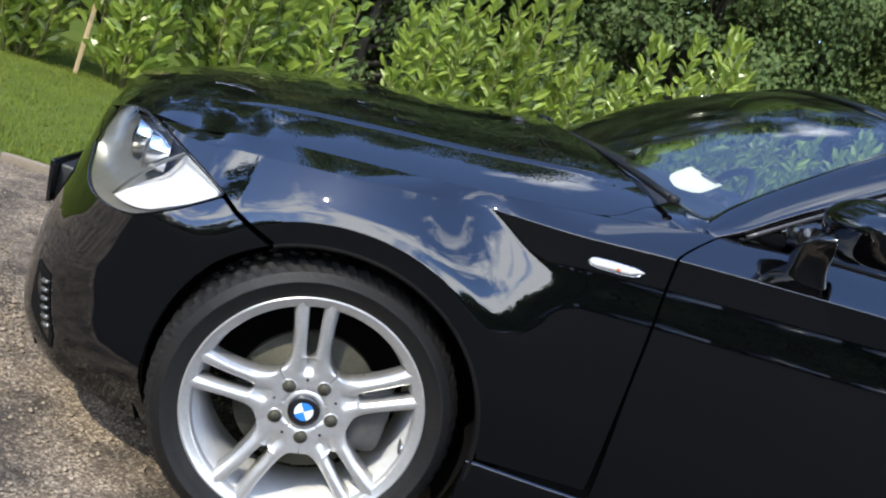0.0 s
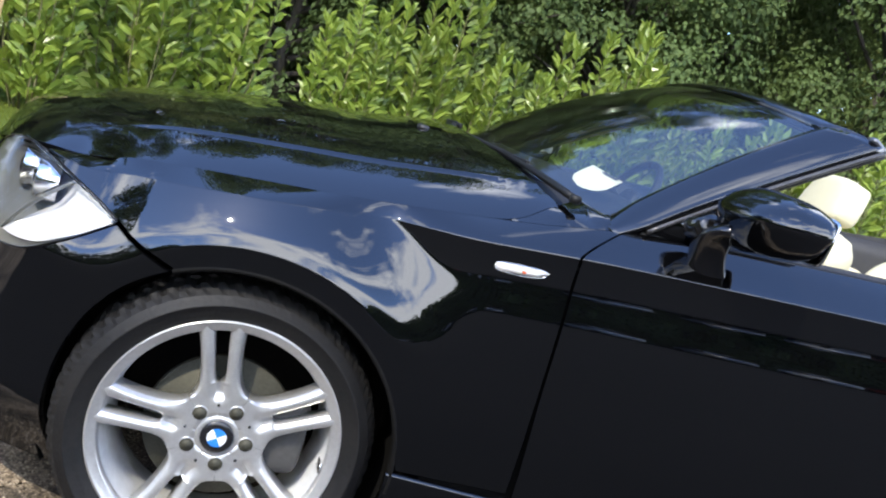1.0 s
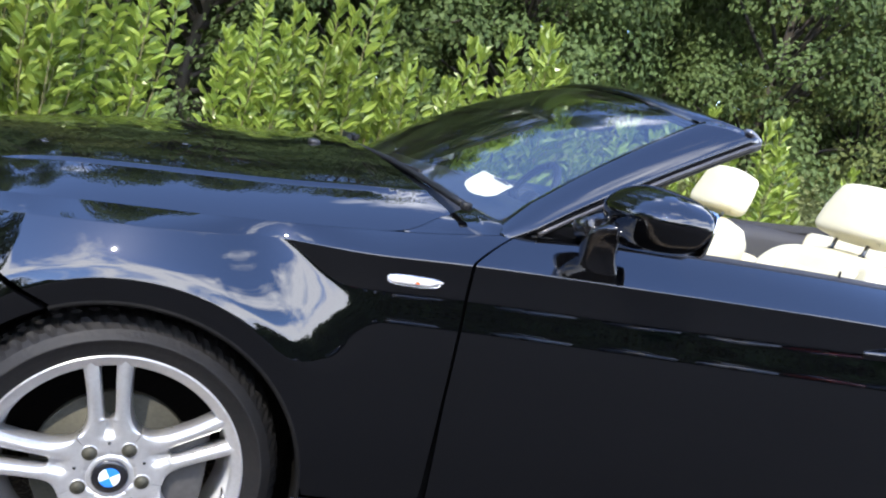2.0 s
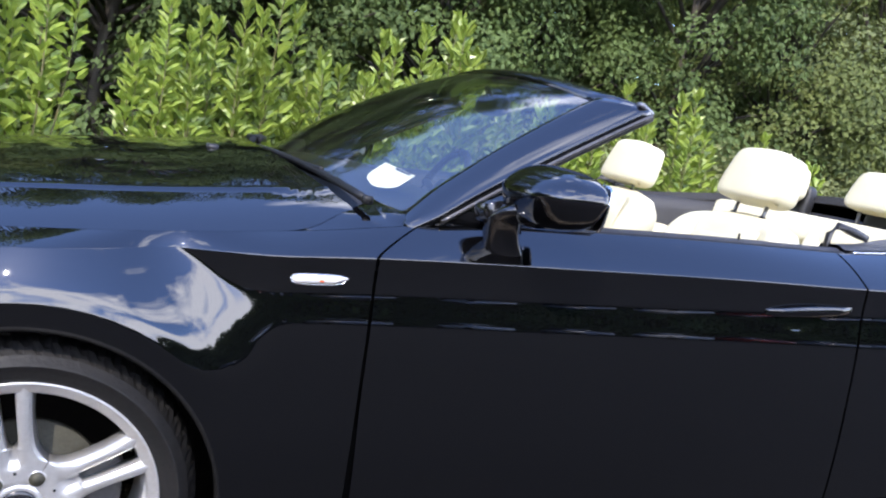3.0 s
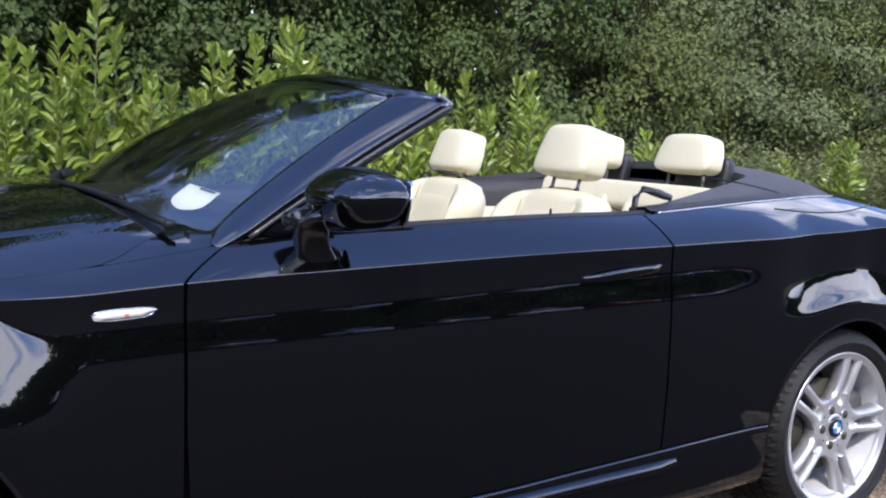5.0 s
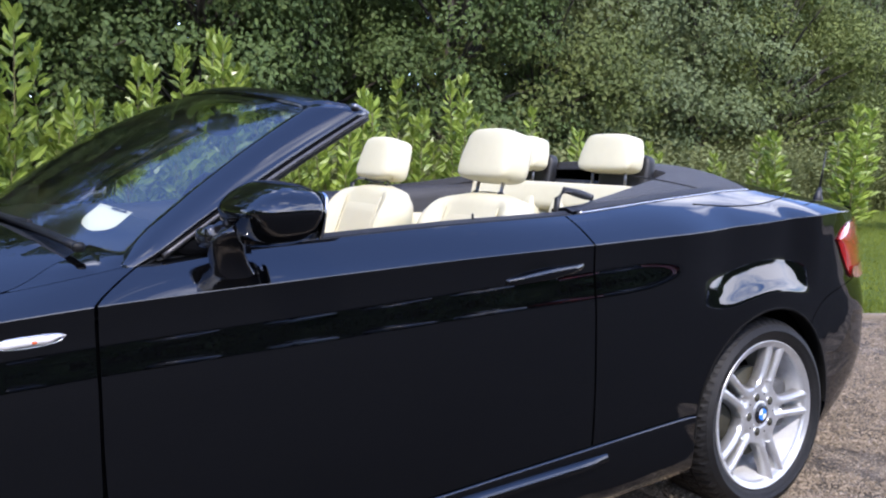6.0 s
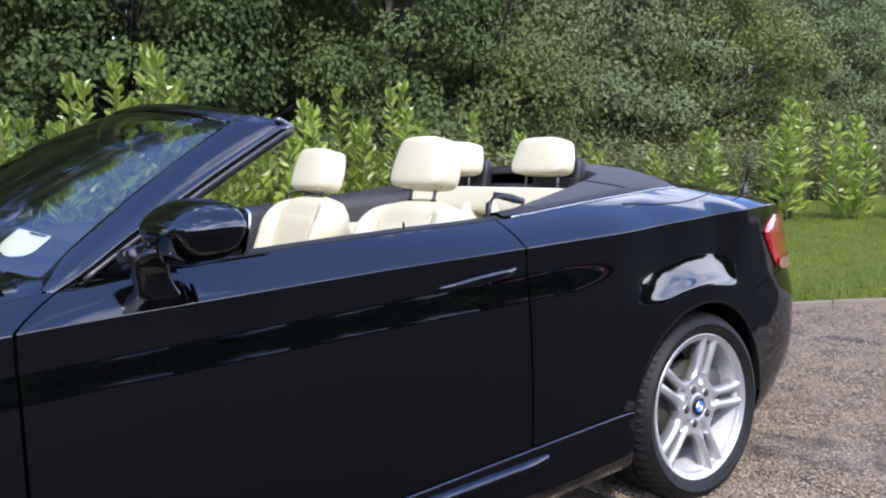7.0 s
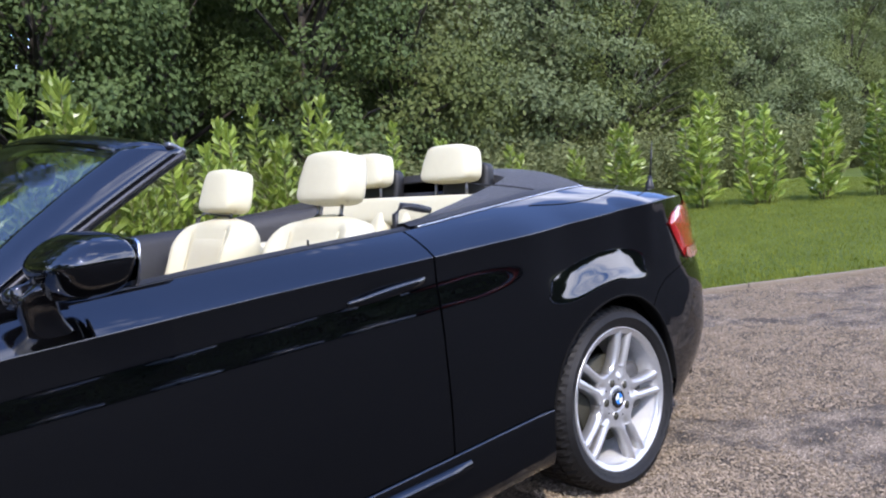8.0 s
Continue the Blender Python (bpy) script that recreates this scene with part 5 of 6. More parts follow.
part("parcel_shelf", bm, TRIM, rear)

# paper permit in the corner of the windscreen
bm = bmesh.new()
rows = []
for k in range(9):
    w = k / 8
    half = 0.5 if w > 0.45 else 0.5 * math.sqrt(max(0.03, 1 - ((0.45 - w) / 0.45) ** 2))
    rows.append((w, half))
vs = []
for w, half in rows:
    a = screen_place(0.075 + 0.20 * w * 0.62, -0.885, -0.006)
    b = screen_place(0.075 + 0.20 * w * 0.62, -0.885 + 0.15, -0.006)
    mid, d = (a + b) / 2, (b - a)
    vs.append([mid - d * half, mid, mid + d * half])
loft(bm, vs)
permit = part("permit", bm, WHITE_PAPER, None, "")
tagged(permit, "white rounded paper permit inside the windscreen corner", "paper")
bm = bmesh.new()
p0, p1 = screen_place(0.185, -0.80, -0.0045), screen_place(0.185, -0.87, -0.0045)
up = Vector((0.004, 0, 0.004))
bm.faces.new([bm.verts.new(q) for q in (p0, p1, p1 + up, p0 + up)])
part("printed_bar", bm, INK, permit)


# ---- ground ----
edging_line = knots((-30, 0.8), (-6, 1.2), (-1.55, 1.43), (2.0, 1.75), (4.6, 1.55), (6.08, 0.85), (6.75, 0.48), (7.47, 0.04), (10.5, -2.0), (18, -8.0), (30, -18))


def edging_y(x):
    """The line between gravel and lawn behind the car."""
    return edging_line(x)


bm = bmesh.new()
bmesh.ops.create_grid(bm, x_segments=2, y_segments=2, size=400)
for v in bm.verts:
    v.co.z = -0.03
ground = part("ground", bm, WOODFLOOR)
tagged(ground, "dark earth reaching to the horizon", "ground", kind="structure")
bm = bmesh.new()
xs = [mix(-30, 30, i / 60) for i in range(61)]
loft(bm, [[Vector((x, mix(-40, edging_y(x), k), 0.0)) for k in (0, 0.4, 0.7, 0.85, 0.93, 0.97, 1.0)] for x in xs])
gravel = part("gravel_drive", bm, GRAVEL)
# Dark ground added out of view so that the near flank reflects dark.
bm = bmesh.new()
dark_ground_edge = knots((-30, -1.4), (-6, -1.3), (0.0, -1.10), (1.9, -1.04), (2.55, -1.06), (2.8, -1.30), (3.1, -1.66), (3.6, -1.74), (6, -1.85), (8, -2.05), (10.5, -2.8), (18, -8.8), (30, -18.8))
loft(bm, [[Vector((x, mix(-40, dark_ground_edge(x) + 0.012 * math.sin(9.1 * x) + 0.009 * math.sin(23.0 * x), k), 0.004)) for k in (0, 0.5, 0.8, 0.93, 1)] for x in [-30 + 60 * i / 600 for i in range(601)]])
dark_ground = part("tarmac_lane", bm, UNSEEN_DARK)
tagged(dark_ground, "dark ground added out of view beside the gravel, for the paint's reflection", "road", kind="structure")
tagged(gravel, "grey-brown loose gravel driveway", "gravel drive", kind="structure")
bm = bmesh.new()
loft(bm, [[Vector((x, edging_y(x) + 0.03 + k * (9.5 - edging_y(x)), 0.012 + 0.01 * smooth(0, 0.1, k))) for k in (0, 0.02, 0.1, 0.3, 0.6, 1.0)] for x in xs])
lawn = part("lawn", bm, LAWN)
tagged(lawn, "mown green lawn", "lawn", kind="structure")

# timber edging between gravel and lawn
edge = thing("lawn_edging", "low weathered timber edging between lawn and gravel", "edging", kind="structure")
x = -12.0
while x < 14:
    x2 = x + 1.15
    a, b = Vector((x, edging_y(x), 0.008)), Vector((x2, edging_y(x2), 0.008))
    bm = bmesh.new()
    d = b - a
    box(bm, (d.length - 0.012, 0.040, 0.060), Matrix.Translation((a + b) / 2) @ pose(0, 0, 0, 0, 0, math.degrees(math.atan2(d.y, d.x))), 0.006)
    part("board", bm, TIMBER, edge)
    x = x2

# broken wooden stake at the end of the hedge
STAKE = Vector((-2.50, 4.50, 0.67))
stake = thing("wooden_stake", "pale broken wooden stake with a loose cross board", "stake")
bm = bmesh.new()
box(bm, (0.035, 0.030, 1.5), Matrix.Translation((STAKE.x, STAKE.y, 0.762)) @ pose(0, 0, 0, 2, 3, 20), 0.004)
part("post", bm, PALE_WOOD, stake)
bm = bmesh.new()
box(bm, (0.20, 0.022, 0.035), Matrix.Translation((STAKE.x - 0.075, STAKE.y - 0.03, STAKE.z + 0.015)) @ pose(0, 0, 0, 0, 16, 12), 0.003)
part("cross_board", bm, PALE_WOOD, stake)

# loose stones on the drive where it is seen close by
rng = np.random.default_rng(4)


def pebbles(name, n, area, label):
    verts, faces = [], []
    base = [Vector(p) for p in ((1, 0, 0), (-1, 0, 0), (0, 1, 0), (0, -1, 0), (0, 0, 1), (0, 0, -0.6), (0.62, 0.62, 0.45), (-0.62, 0.62, 0.45), (-0.62, -0.62, 0.45), (0.62, -0.62, 0.45))]
    tri = ((4, 6, 7), (4, 7, 8), (4, 8, 9), (4, 9, 6), (0, 6, 9), (2, 7, 6), (1, 8, 7), (3, 9, 8), (0, 2, 6), (2, 1, 7), (1, 3, 8), (3, 0, 9), (0, 5, 2), (2, 5, 1), (1, 5, 3), (3, 5, 0))
    made = 0
    while made < n:
        x, y = area(rng)
        patch = math.sin(1.9 * x + 1.3 * y) + math.sin(2.7 * y - 1.1 * x + 1.0) + 0.8 * math.sin(5.3 * x + 3.1 * y + 2.0)
        if y > edging_y(x) - 0.03 or y < dark_ground_edge(x) + 0.05 * rng.random() or (patch < -0.3 and rng.random() < 0.8):
            continue
        r = 0.0020 + 0.0052 * rng.random() ** 2.4
        a, sx, sy, sz = rng.random() * 6.28, 0.7 + 0.6 * rng.random(), 0.7 + 0.6 * rng.random(), 0.65 + 0.5 * rng.random()
        ca, sa = math.cos(a), math.sin(a)
        o = len(verts)
        for p in base:
            j = 0.8 + 0.4 * rng.random()
            u, v = p.x * sx * r * j, p.y * sy * r * j
            verts.append((x + ca * u - sa * v, y + sa * u + ca * v, 0.002 + (p.z * sz + 0.35 * sz) * r))
        faces += [(o + f[0], o + f[1], o + f[2]) for f in tri]
        made += 1
    me = bpy.data.meshes.new(name)
    me.from_pydata(verts, [], faces)
    me.materials.append(STONE)
    ob = new(name, me)
    return tagged(ob, label, "gravel", kind="stuff")


def near_rear(g):
    return 2.4 + 5.4 * g.random() ** 1.4, -1.6 + 3.6 * g.random()


def near_front(g):
    return -2.6 + 2.9 * g.random(), -1.1 + 3.0 * g.random()


pebbles("gravel_stones", 105000, near_rear, "loose grey and brown gravel stones")
pebbles("gravel_stones", 34000, near_front, "loose grey and brown gravel stones")

# grass blades
def blades(name, n, area, label, material, h0, h1, width):
    verts, faces = [], []
    made = 0
    while made < n:
        x, y = area(rng)
        if y < edging_y(x) + 0.05:
            continue
        h = h0 + (h1 - h0) * rng.random()
        a, lean = rng.random() * 6.28, 0.5 * rng.random()
        dx, dy = math.cos(a) * width / 2, math.sin(a) * width / 2
        lx, ly = -math.sin(a) * lean * h, math.cos(a) * lean * h
        o = len(verts)
        verts += [(x - dx, y - dy, 0.012), (x + dx, y + dy, 0.012), (x + lx * 0.4 + dx * 0.7, y + ly * 0.4 + dy * 0.7, 0.012 + h * 0.6), (x + lx * 0.4 - dx * 0.7, y + ly * 0.4 - dy * 0.7, 0.012 + h * 0.6), (x + lx, y + ly, 0.012 + h)]
        faces += [(o, o + 1, o + 2, o + 3), (o + 3, o + 2, o + 4)]
        made += 1
    me = bpy.data.meshes.new(name)
    me.from_pydata(verts, [], faces)
    me.materials.append(material)
    return tagged(new(name, me), label, "grass", kind="stuff")


blades("lawn_grass", 120000, lambda g: (-9 + 9 * g.random(), 1.2 + 5.5 * g.random()), "short green lawn grass", BLADE, 0.016, 0.045, 0.007)
blades("lawn_grass", 170000, lambda g: (5.2 + 16 * g.random() ** 1.3, -5 + 12.5 * g.random()), "short green lawn grass", BLADE, 0.012, 0.055, 0.010)


# ---- shrubs and trees ----
def leaf_faces(verts, faces, p, way, size, roll, fold_up=0.25, wide=0.40):
    """One pointed leaf, folded along its midrib."""
    way = way.normalized()
    side = way.cross(Vector((math.cos(roll), math.sin(roll), 0.6))).normalized()
    nor = side.cross(way).normalized()
    o = len(verts)
    w = size * wide
    for q in (p, p + way * size * 0.30 + side * w * 0.5 + nor * w * fold_up, p + way * size * 0.68 + side * w * 0.44 + nor * w * fold_up, p + way * size - nor * size * 0.10,
              p + way * size * 0.68 - side * w * 0.44 + nor * w * fold_up, p + way * size * 0.30 - side * w * 0.5 + nor * w * fold_up, p + way * size * 0.5):
        verts.append(tuple(q))
    faces += [(o, o + 1, o + 6), (o + 1, o + 2, o + 6), (o + 2, o + 3, o + 6), (o + 3, o + 4, o + 6), (o + 4, o + 5, o + 6), (o + 5, o, o + 6)]


def small_leaf(verts, faces, p, way, size, side):
    """A small leaf of two triangles, folded along its midrib."""
    way = way.normalized()
    side = way.cross(side).normalized() * size * 0.34
    mid = p + way * size * 0.5
    lift = side.cross(way) * 0.25
    o = len(verts)
    verts += [tuple(p), tuple(mid + side + lift), tuple(p + way * size), tuple(mid - side + lift)]
    faces += [(o, o + 1, o + 2), (o, o + 2, o + 3)]


def pydata(name, verts, faces, material):
    me = bpy.data.meshes.new(name)
    me.from_pydata(verts, [], faces)
    me.materials.append(material)
    return me


def laurel(seed, height, spread, stems):
    """A young laurel: upright leafy spires with long glossy leaves in whorls."""
    g = random.Random(seed)
    lv, lf = [], []
    bm = bmesh.new()
    for k in range(stems):
        a = 2.4 * k + g.random()
        r = spread * math.sqrt((k + 0.3) / stems)
        h = height * (1.0 if k == 0 else 0.55 + 0.42 * g.random())
        foot = Vector((0.5 * r * math.cos(a), 0.5 * r * math.sin(a), 0))
        tip = Vector((r * math.cos(a) + 0.05 * g.gauss(0, 1), r * math.sin(a) + 0.05 * g.gauss(0, 1), h))
        bend = Vector((0.3 * r * math.cos(a), 0.3 * r * math.sin(a), 0))
        path = [foot.lerp(tip, i / 8) + bend * math.sin(math.pi * i / 8) for i in range(9)]
        tube(bm, path, lambda u: mix(0.011, 0.003, u), 5)
        n = int(h / 0.052)
        for i in range(n + 1):
            u = 0.05 + 0.95 * i / n
            f = min(u * 8, 7.999)
            q = path[int(f)].lerp(path[int(f) + 1], f - int(f))
            for j in range(2 if u < 0.97 else 5):
                b = 2.4 * i + 2.1 * j + 0.6 * g.random()
                rise = 0.45 + 0.75 * g.random() + 1.0 * smooth(0.85, 1.0, u)
                way = Vector((math.cos(b), math.sin(b), rise))
                out = 0.01 + 0.15 * g.random() ** 1.6 * (1 - smooth(0.35, 0.95, u))
                leaf_faces(lv, lf, q + Vector((math.cos(b), math.sin(b), 0.5)) * out, way, (0.145 + 0.06 * g.random()) * mix(1, 0.85, u), g.random() * 6.28, 0.3, 0.40)
    return mesh_of("stem", bm, LAUREL_STEM), pydata("leaves", lv, lf, LAUREL), height


LAURELS = [laurel(11, 2.0, 0.36, 12), laurel(23, 2.1, 0.23, 6), laurel(37, 2.0, 0.11, 3), laurel(41, 1.6, 0.20, 5), laurel(53, 1.35, 0.15, 4)]


def shrub(kind, x, y, turn, scale, label, wide=1.0):
    ob = thing("laurel_shrub", label, "shrub", "laurel hedge row", at=Matrix.Translation((x, y, 0.015)) @ pose(0, 0, 0, 0, 0, turn) @ Matrix.Diagonal((scale * wide, scale * wide, scale, 1)))
    for nm, me in zip(("stem", "leaves"), LAURELS[kind]):
        o = new(nm, me)
        o.parent = ob
    return ob


hedge_line = knots((-12, 3.8), (-2.6, 4.7), (0.5, 5.6), (4.0, 6.3), (8.0, 6.3), (11.5, 5.9), (13.4, 5.2), (15.1, 3.2), (17.0, 1.0))
g = random.Random(5)
x = -10.0
while x < -0.35:
    shrub(0 if g.random() < 0.7 else 1, x, hedge_line(x) + 0.3 * (g.random() - 0.5), g.random() * 360, 0.84 + 0.2 * g.random(), "dense light green laurel shrub in a hedge row")
    x += 0.62 + 0.26 * g.random()
for x, k, h in ((0.05, 1, 1.88), (0.42, 1, 1.78), (0.82, 1, 1.95), (1.05, 2, 2.28), (1.42, 2, 2.0), (1.65, 3, 1.6), (2.2, 1, 1.95), (2.62, 2, 2.08), (2.95, 1, 2.28), (3.4, 3, 1.95), (3.95, 0, 1.5), (4.5, 3, 1.6), (4.95, 3, 1.78),
                (5.5, 2, 1.97), (5.78, 3, 1.6), (6.3, 1, 2.03), (6.75, 4, 1.4), (7.4, 2, 1.7), (8.4, 4, 1.42), (9.6, 4, 1.28), (11.0, 4, 1.15), (12.05, 3, 1.5), (13.4, 1, 1.95), (14.1, 3, 1.62), (14.7, 4, 1.55), (15.35, 1, 1.85), (16.3, 1, 1.66), (17.2, 0, 1.75)):
    shrub(k, x, hedge_line(x) + 0.1 * (g.random() - 0.5), g.random() * 360, h / LAURELS[k][2], "young upright laurel shrub with leafy spires" if x < 7 else "young upright laurel shrub standing apart in the lawn", 1.0 if x < 12 else 1.35)


def tree_meshes(seed, height, radius, leaf, count):
    """Trunk with limbs, and a crown of small leaves in clumps that reach down to the ground."""
    g = random.Random(seed)
    bm = bmesh.new()
    trunk = [Vector((0.12 * math.sin(i * 1.3 + seed), 0.12 * math.cos(i * 1.7 + seed), height * 0.8 * i / 7)) for i in range(8)]
    tube(bm, trunk, lambda u: mix(0.11, 0.02, u), 8)
    clumps = []
    for k in range(115):
        u = 0.02 + 0.96 * ((k + g.random()) / 115) ** 1.25
        a = g.random() * 6.28
        env = radius * (math.sin(math.pi * min(1, 0.25 + 0.75 * u)) ** 0.6) * (0.85 + 0.3 * g.random())
        r = env * math.sqrt(0.35 + 0.65 * g.random())
        c = Vector((r * math.cos(a), r * math.sin(a), height * u))
        f = min(u * 5.25, 6.9)
        s = trunk[int(f)].lerp(trunk[int(f) + 1], f - int(f))
        mid = s.lerp(c, 0.55) + Vector((0, 0, 0.15))
        if k % 2 == 0:
            tube(bm, [s, mid, c], lambda q: mix(0.045, 0.006, q), 5)
        clumps.append((c, 0.32 + 0.60 * g.random() ** 1.4))
    lv, lf = [], []
    area = sum(s * s for c, s in clumps)
    up = Vector((0, 0, 1))
    for c, s in clumps:
        tilt = Vector((c.x, c.y, 0)).normalized() * 0.5
        for _ in range(int(count * s * s / area)):
            d = Vector((g.gauss(0, 1), g.gauss(0, 1), g.gauss(0.25, 0.9))).normalized()
            rough = 1 + 0.22 * math.sin(7 * d.x + 5 * c.x) * math.sin(6 * d.y + 4 * c.z) + 0.12 * g.gauss(0, 1)
            p = c + Vector((d.x, d.y, d.z * 0.62 - 0.25 * (d.x * d.x + d.y * d.y))) * s * (g.random() ** 0.22) * rough
            if p.z < 0.05:
                p.z = 0.05 + g.random() * 0.4
            nor = (d * 0.5 + tilt + up * 0.55 + Vector((g.gauss(0, 0.5), g.gauss(0, 0.5), g.gauss(0, 0.45)))).normalized()
            way = nor.cross(Vector((g.gauss(0, 1), g.gauss(0, 1), g.gauss(0, 1)))) + Vector((0, 0, -0.35))
            small_leaf(lv, lf, p, way, leaf * (0.55 + 0.8 * g.random()), nor)
    return mesh_of("trunk", bm, BARK), lv, lf


TREES = []
for seed, h, r, m, n in ((1, 8.6, 2.5, WOOD_LEAF, 44000), (2, 6.2, 2.4, OLIVE_LEAF, 34000), (3, 9.2, 2.4, WOOD_LEAF, 44000), (4, 7.6, 2.4, HAZED_LEAF, 36000), (5, 6.5, 2.4, WOOD_LEAF, 8000)):
    tm, lv, lf = tree_meshes(seed, h, r, 0.088 if n > 9000 else 0.2, n)
    TREES.append((tm, pydata("crown", lv, lf, m)))


def tree(kind, x, y, turn, scale, label, rise=1.0):
    ob = thing("tree", label, "tree", "trees behind the hedge", at=Matrix.Translation((x, y, -0.02)) @ pose(0, 0, 0, 0, 0, turn) @ Matrix.Diagonal((scale, scale, scale * rise, 1)))
    for nm, me in zip(("trunk", "crown"), TREES[kind]):
        o = new(nm, me)
        o.parent = ob
    return ob


LABELS = ("broad dark green deciduous tree with leaves down to the ground", "olive green bushy tree at the wood's edge", "tall dark green tree", "middling dark green tree", "broad dark green filler tree round the place")
x = -11.0
while x < 36:
    k = g.choice((0, 2, 0, 2, 1)) if x < 13 else g.choice((1, 3, 3))
    tree(k, x, 11.5 + 1.6 * (g.random() - 0.5), g.random() * 360, 0.9 + 0.25 * g.random(), LABELS[k], 1.15 if x < 13 else 1.0)
    x += 2.2 + 0.6 * g.random()
x = -12.0
while x < 42:
    k = g.choice((0, 2)) if x < 15 else g.choice((3, 1))
    tree(k, x, 15.5 + 2 * (g.random() - 0.5), g.random() * 360, 1.05 + 0.3 * g.random(), LABELS[k], 1.6)
    x += 3.0 + 0.8 * g.random()

x = -16.0
while x < 46:
    tree(4, x, 20 + 2 * (g.random() - 0.5), g.random() * 360, 1.1 + 0.2 * g.random(), LABELS[4], 1.9)
    x += 2.6 + 0.6 * g.random()

# rough scrub between hedge and wood
def scrub_mesh(seed, n, height):
    g = random.Random(seed)
    lv, lf = [], []
    for _ in range(n):
        a, r = g.random() * 6.28, 0.95 * math.sqrt(g.random())
        p = Vector((r * math.cos(a), r * math.sin(a) * 0.7, 0))
        h = height * (0.35 + 0.65 * g.random()) * (1 - 0.35 * r)
        lean = Vector((g.gauss(0, 0.16), g.gauss(0, 0.16), 0)) * h
        top = p + lean + Vector((0, 0, h))
        w = Vector((math.cos(a * 3), math.sin(a * 3), 0)) * 0.006
        mid = p.lerp(top, 0.55) - lean * 0.12
        o = len(lv)
        lv += [tuple(p - w), tuple(p + w), tuple(mid + w * 0.8), tuple(mid - w * 0.8), tuple(top)]
        lf += [(o, o + 1, o + 2, o + 3), (o + 3, o + 2, o + 4)]
        for i in range(5):
            q = p.lerp(top, 0.3 + 0.7 * g.random())
            b = g.random() * 6.28
            nor = Vector((g.gauss(0, 0.6), g.gauss(-0.2, 0.6), 0.7)).normalized()
            small_leaf(lv, lf, q, Vector((math.cos(b), math.sin(b), 0.7 * g.random())), 0.05 + 0.06 * g.random(), nor)
    return pydata("scrub", lv, lf, SCRUB)


SCRUBS = [scrub_mesh(1, 900, 1.85), scrub_mesh(2, 900, 1.5)]
x = 5.0
while x < 34:
    for row in (0, 1):
        o = new("scrub", SCRUBS[g.randrange(2)])
        o.matrix_world = Matrix.Translation((x + 0.6 * g.random(), 8.2 + 1.1 * row + 0.4 * g.random(), -0.01)) @ pose(0, 0, 0, 0, 0, g.random() * 360) @ Matrix.Scale(0.9 + 0.35 * g.random(), 4)
        tagged(o, "rough dry scrub and tall weeds in front of the trees", "scrub", "scrub strip")
    x += 1.25

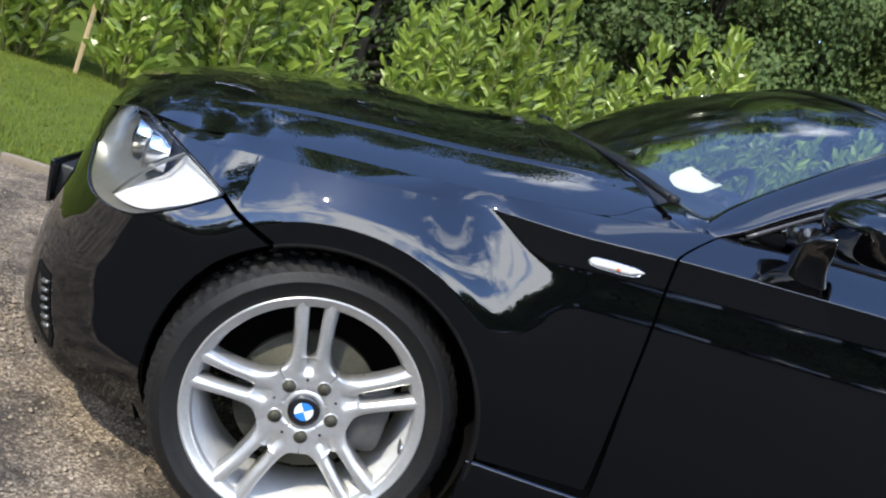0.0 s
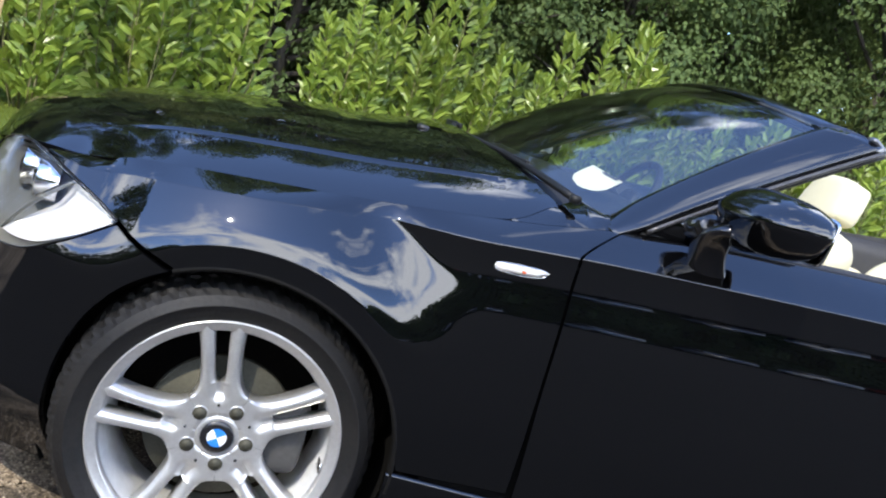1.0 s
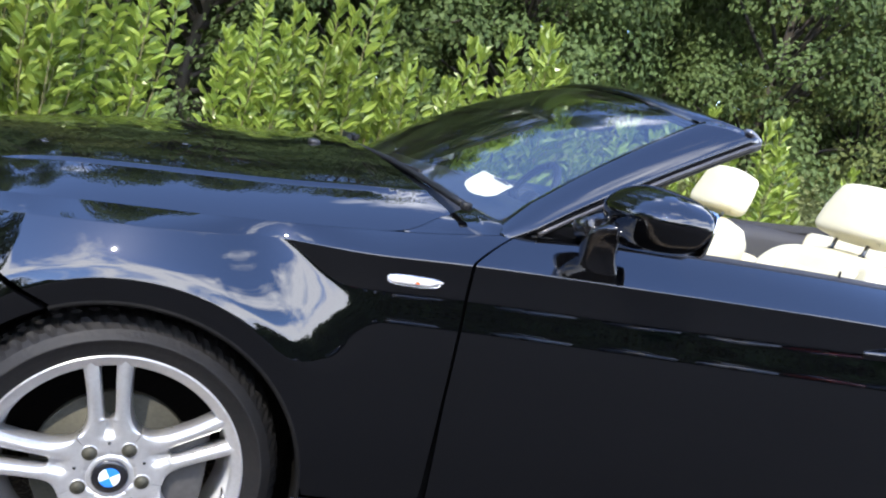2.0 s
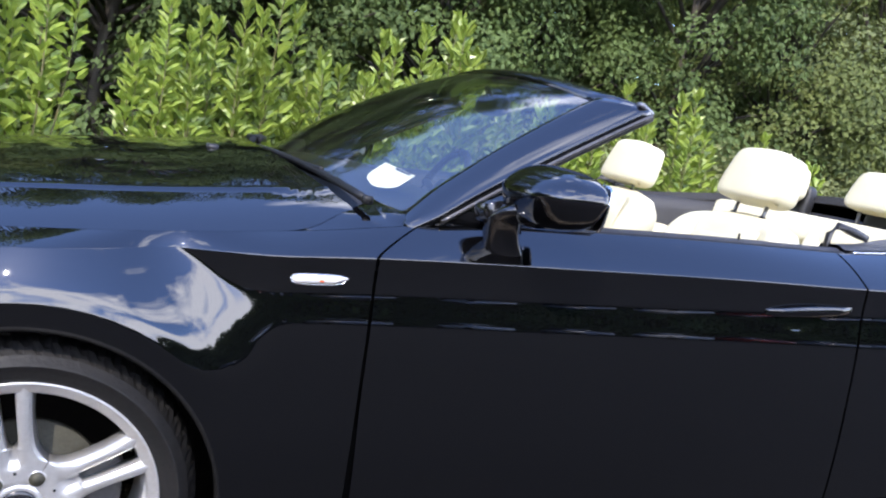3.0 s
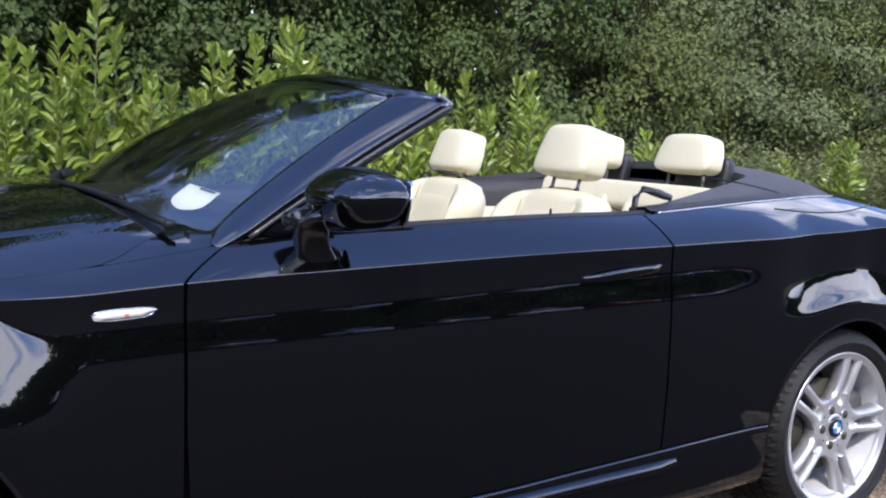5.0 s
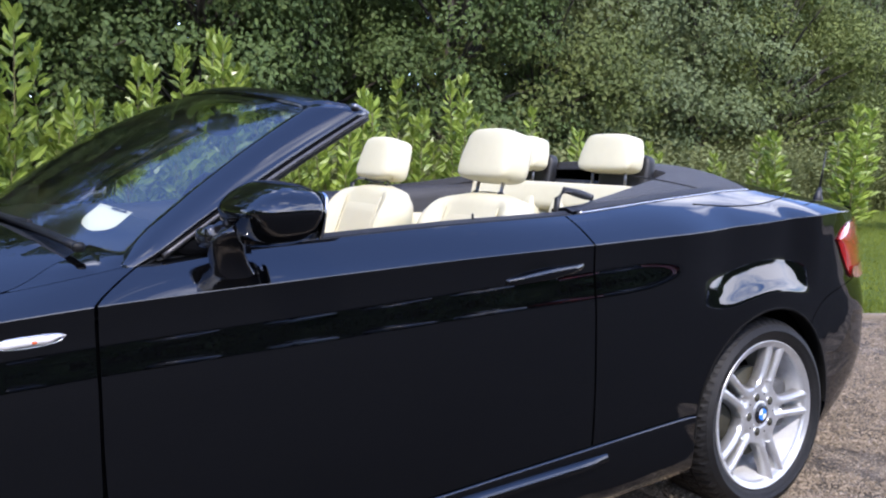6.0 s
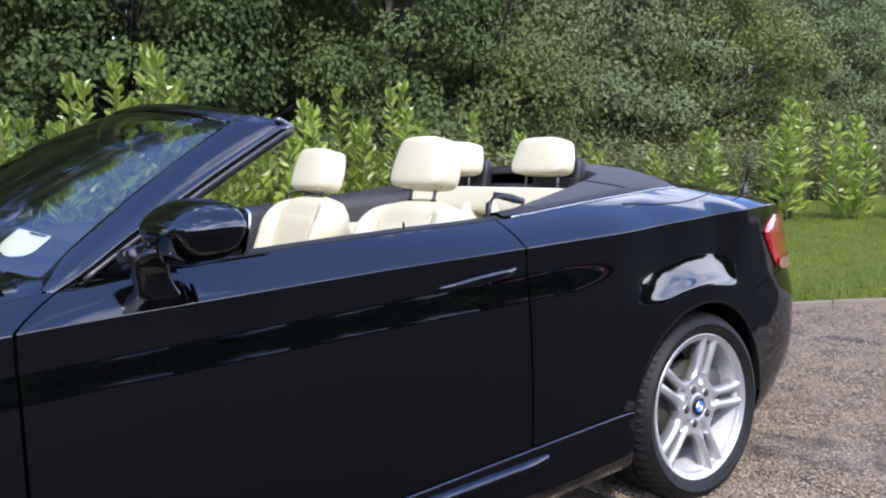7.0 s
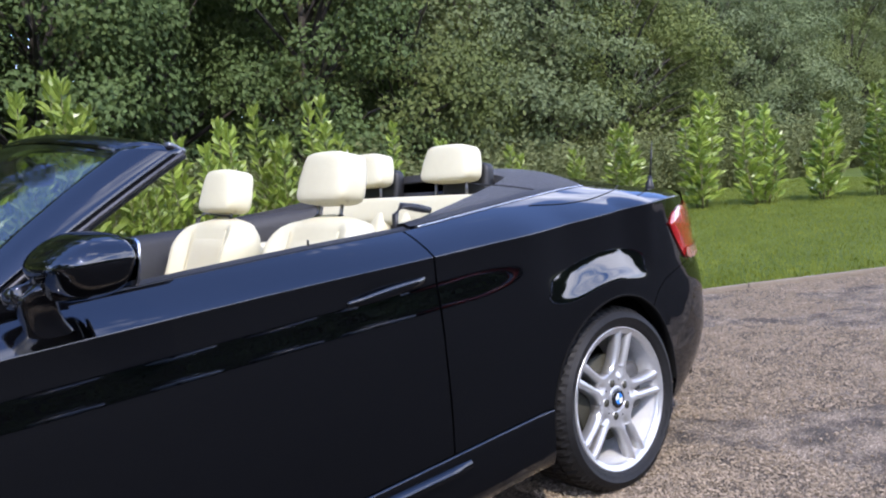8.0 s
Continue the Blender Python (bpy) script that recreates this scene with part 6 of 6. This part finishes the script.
# parked cars across the lane, seen in the paint
def parked_car(x, y, turn, paint, label):
    ob = thing("parked_car", label, "car", "cars parked across the lane", at=Matrix.Translation((x, y, 0.004)) @ pose(0, 0, 0, 0, 0, turn))
    roof = knots((-2.05, 0.62), (-1.95, 0.80), (-1.0, 0.95), (-0.85, 0.98), (0.0, 1.42), (0.6, 1.46), (1.4, 1.34), (1.95, 0.98), (2.05, 0.75))
    bm = bmesh.new()
    rows = []
    for i in range(31):
        u = mix(-2.05, 2.05, i / 30)
        t = min(roof(u), 0.96 - 0.04 * abs(u) / 2)
        w = 0.86 - 0.18 * (abs(u) / 2.05) ** 4
        rows.append([(u, -w * 0.9, 0.20), (u, -w, 0.45), (u, -w, 0.70), (u, -w * 0.94, t), (u, 0, t + 0.02), (u, w * 0.94, t), (u, w, 0.70), (u, w, 0.45), (u, w * 0.9, 0.20)])
    loft(bm, rows, closed=True, caps=True)
    part("body", bm, paint, ob)
    bm = bmesh.new()
    rows = []
    for i in range(15):
        u = mix(-0.82, 1.80, i / 14)
        t = max(roof(u) - 0.03, 0.93)
        w = 0.78 - 0.14 * (t - 0.93) / 0.5
        rows.append([(u, -0.80, 0.92), (u, -w, t), (u, w, t), (u, 0.80, 0.92)])
    loft(bm, rows, closed=True, caps=True)
    part("window", bm, CAR_GLASS, ob)
    bm = bmesh.new()
    loft(bm, [[(u, y, roof(u) + 0.01 - 0.03 * abs(y) ** 3) for y in (-0.62, -0.4, 0, 0.4, 0.62)] for u in [mix(-0.10, 1.35, i / 8) for i in range(9)]])
    fold(bm, 0.04)
    part("roof", bm, paint, ob)
    for wx in (-1.28, 1.28):
        for sy in (-1, 1):
            bm = bmesh.new()
            lathe(bm, [(0.02, 0.0), (0.19, 0.01), (0.21, -0.01), (0.30, 0.0), (0.31, 0.05), (0.31, 0.17), (0.05, 0.18)], 24)
            for v in bm.verts:
                v.co = Vector((v.co.x + wx, sy * (v.co.y * -1 + 0.87) if sy > 0 else v.co.y - 0.87, v.co.z + 0.31))
            part("wheel", bm, RUBBER, ob)
    return ob


CAR_DARK = mat("dark_grey_car_paint", (0.035, 0.037, 0.042), 0.35, 0.3, coat=1.0)
CAR_RED = mat("red_car_paint", (0.30, 0.02, 0.02), 0.35, coat=1.0)
BAYS = ((CAR_WHITE, "white"), (CAR_SILVER, "silver"), (CAR_WHITE, "white"), (CAR_RED, "dark red"), (CAR_SILVER, "silver"), (CAR_WHITE, "white"), (CAR_DARK, "dark grey"), (CAR_SILVER, "silver"))
for k in range(17):
    x = -24.0 + 4.5 * k
    paint, colour = BAYS[k % 8]
    parked_car(x, -29.5 + 0.3 * math.sin(x), -90 + 3 * math.sin(3 * x), paint, colour + " hatchback parked across the lane")

# unseen trees added to close the place behind the camera and darken reflections
x = -30.0
while x < 64:
    k = 4
    tree(k, x, -37 + 2 * (g.random() - 0.5), g.random() * 360, 1.35 + 0.3 * g.random(), LABELS[k])
    tree(k, x + 1.0, -41 + 2 * (g.random() - 0.5), g.random() * 360, 1.45 + 0.3 * g.random(), LABELS[k], 1.1)
    x += 1.9 + 0.5 * g.random()

# trees closing the place ahead of the car, added unseen to darken the bumper
for k in range(13):
    tree(4, -20 + 1.5 * math.sin(2.1 * k), -30 + 3.0 * k, 47 * k, 1.25 + 0.2 * math.sin(1.7 * k), LABELS[4], 1.0 if k < 8 else 1.7)

# the far end of the wood
for k in range(9):
    tree((3, 1)[k % 2], 38.5 + 2.4 * k, 13.0 + 1.0 * math.sin(1.9 * k), 61 * k, 1.1 + 0.15 * math.sin(2.3 * k), LABELS[(3, 1)[k % 2]], 1.35)
    tree(4, 46.5 + 2.6 * k, 20 + 1.0 * math.sin(2.7 * k), 83 * k, 1.25 + 0.12 * math.sin(1.3 * k), LABELS[4], 1.9)
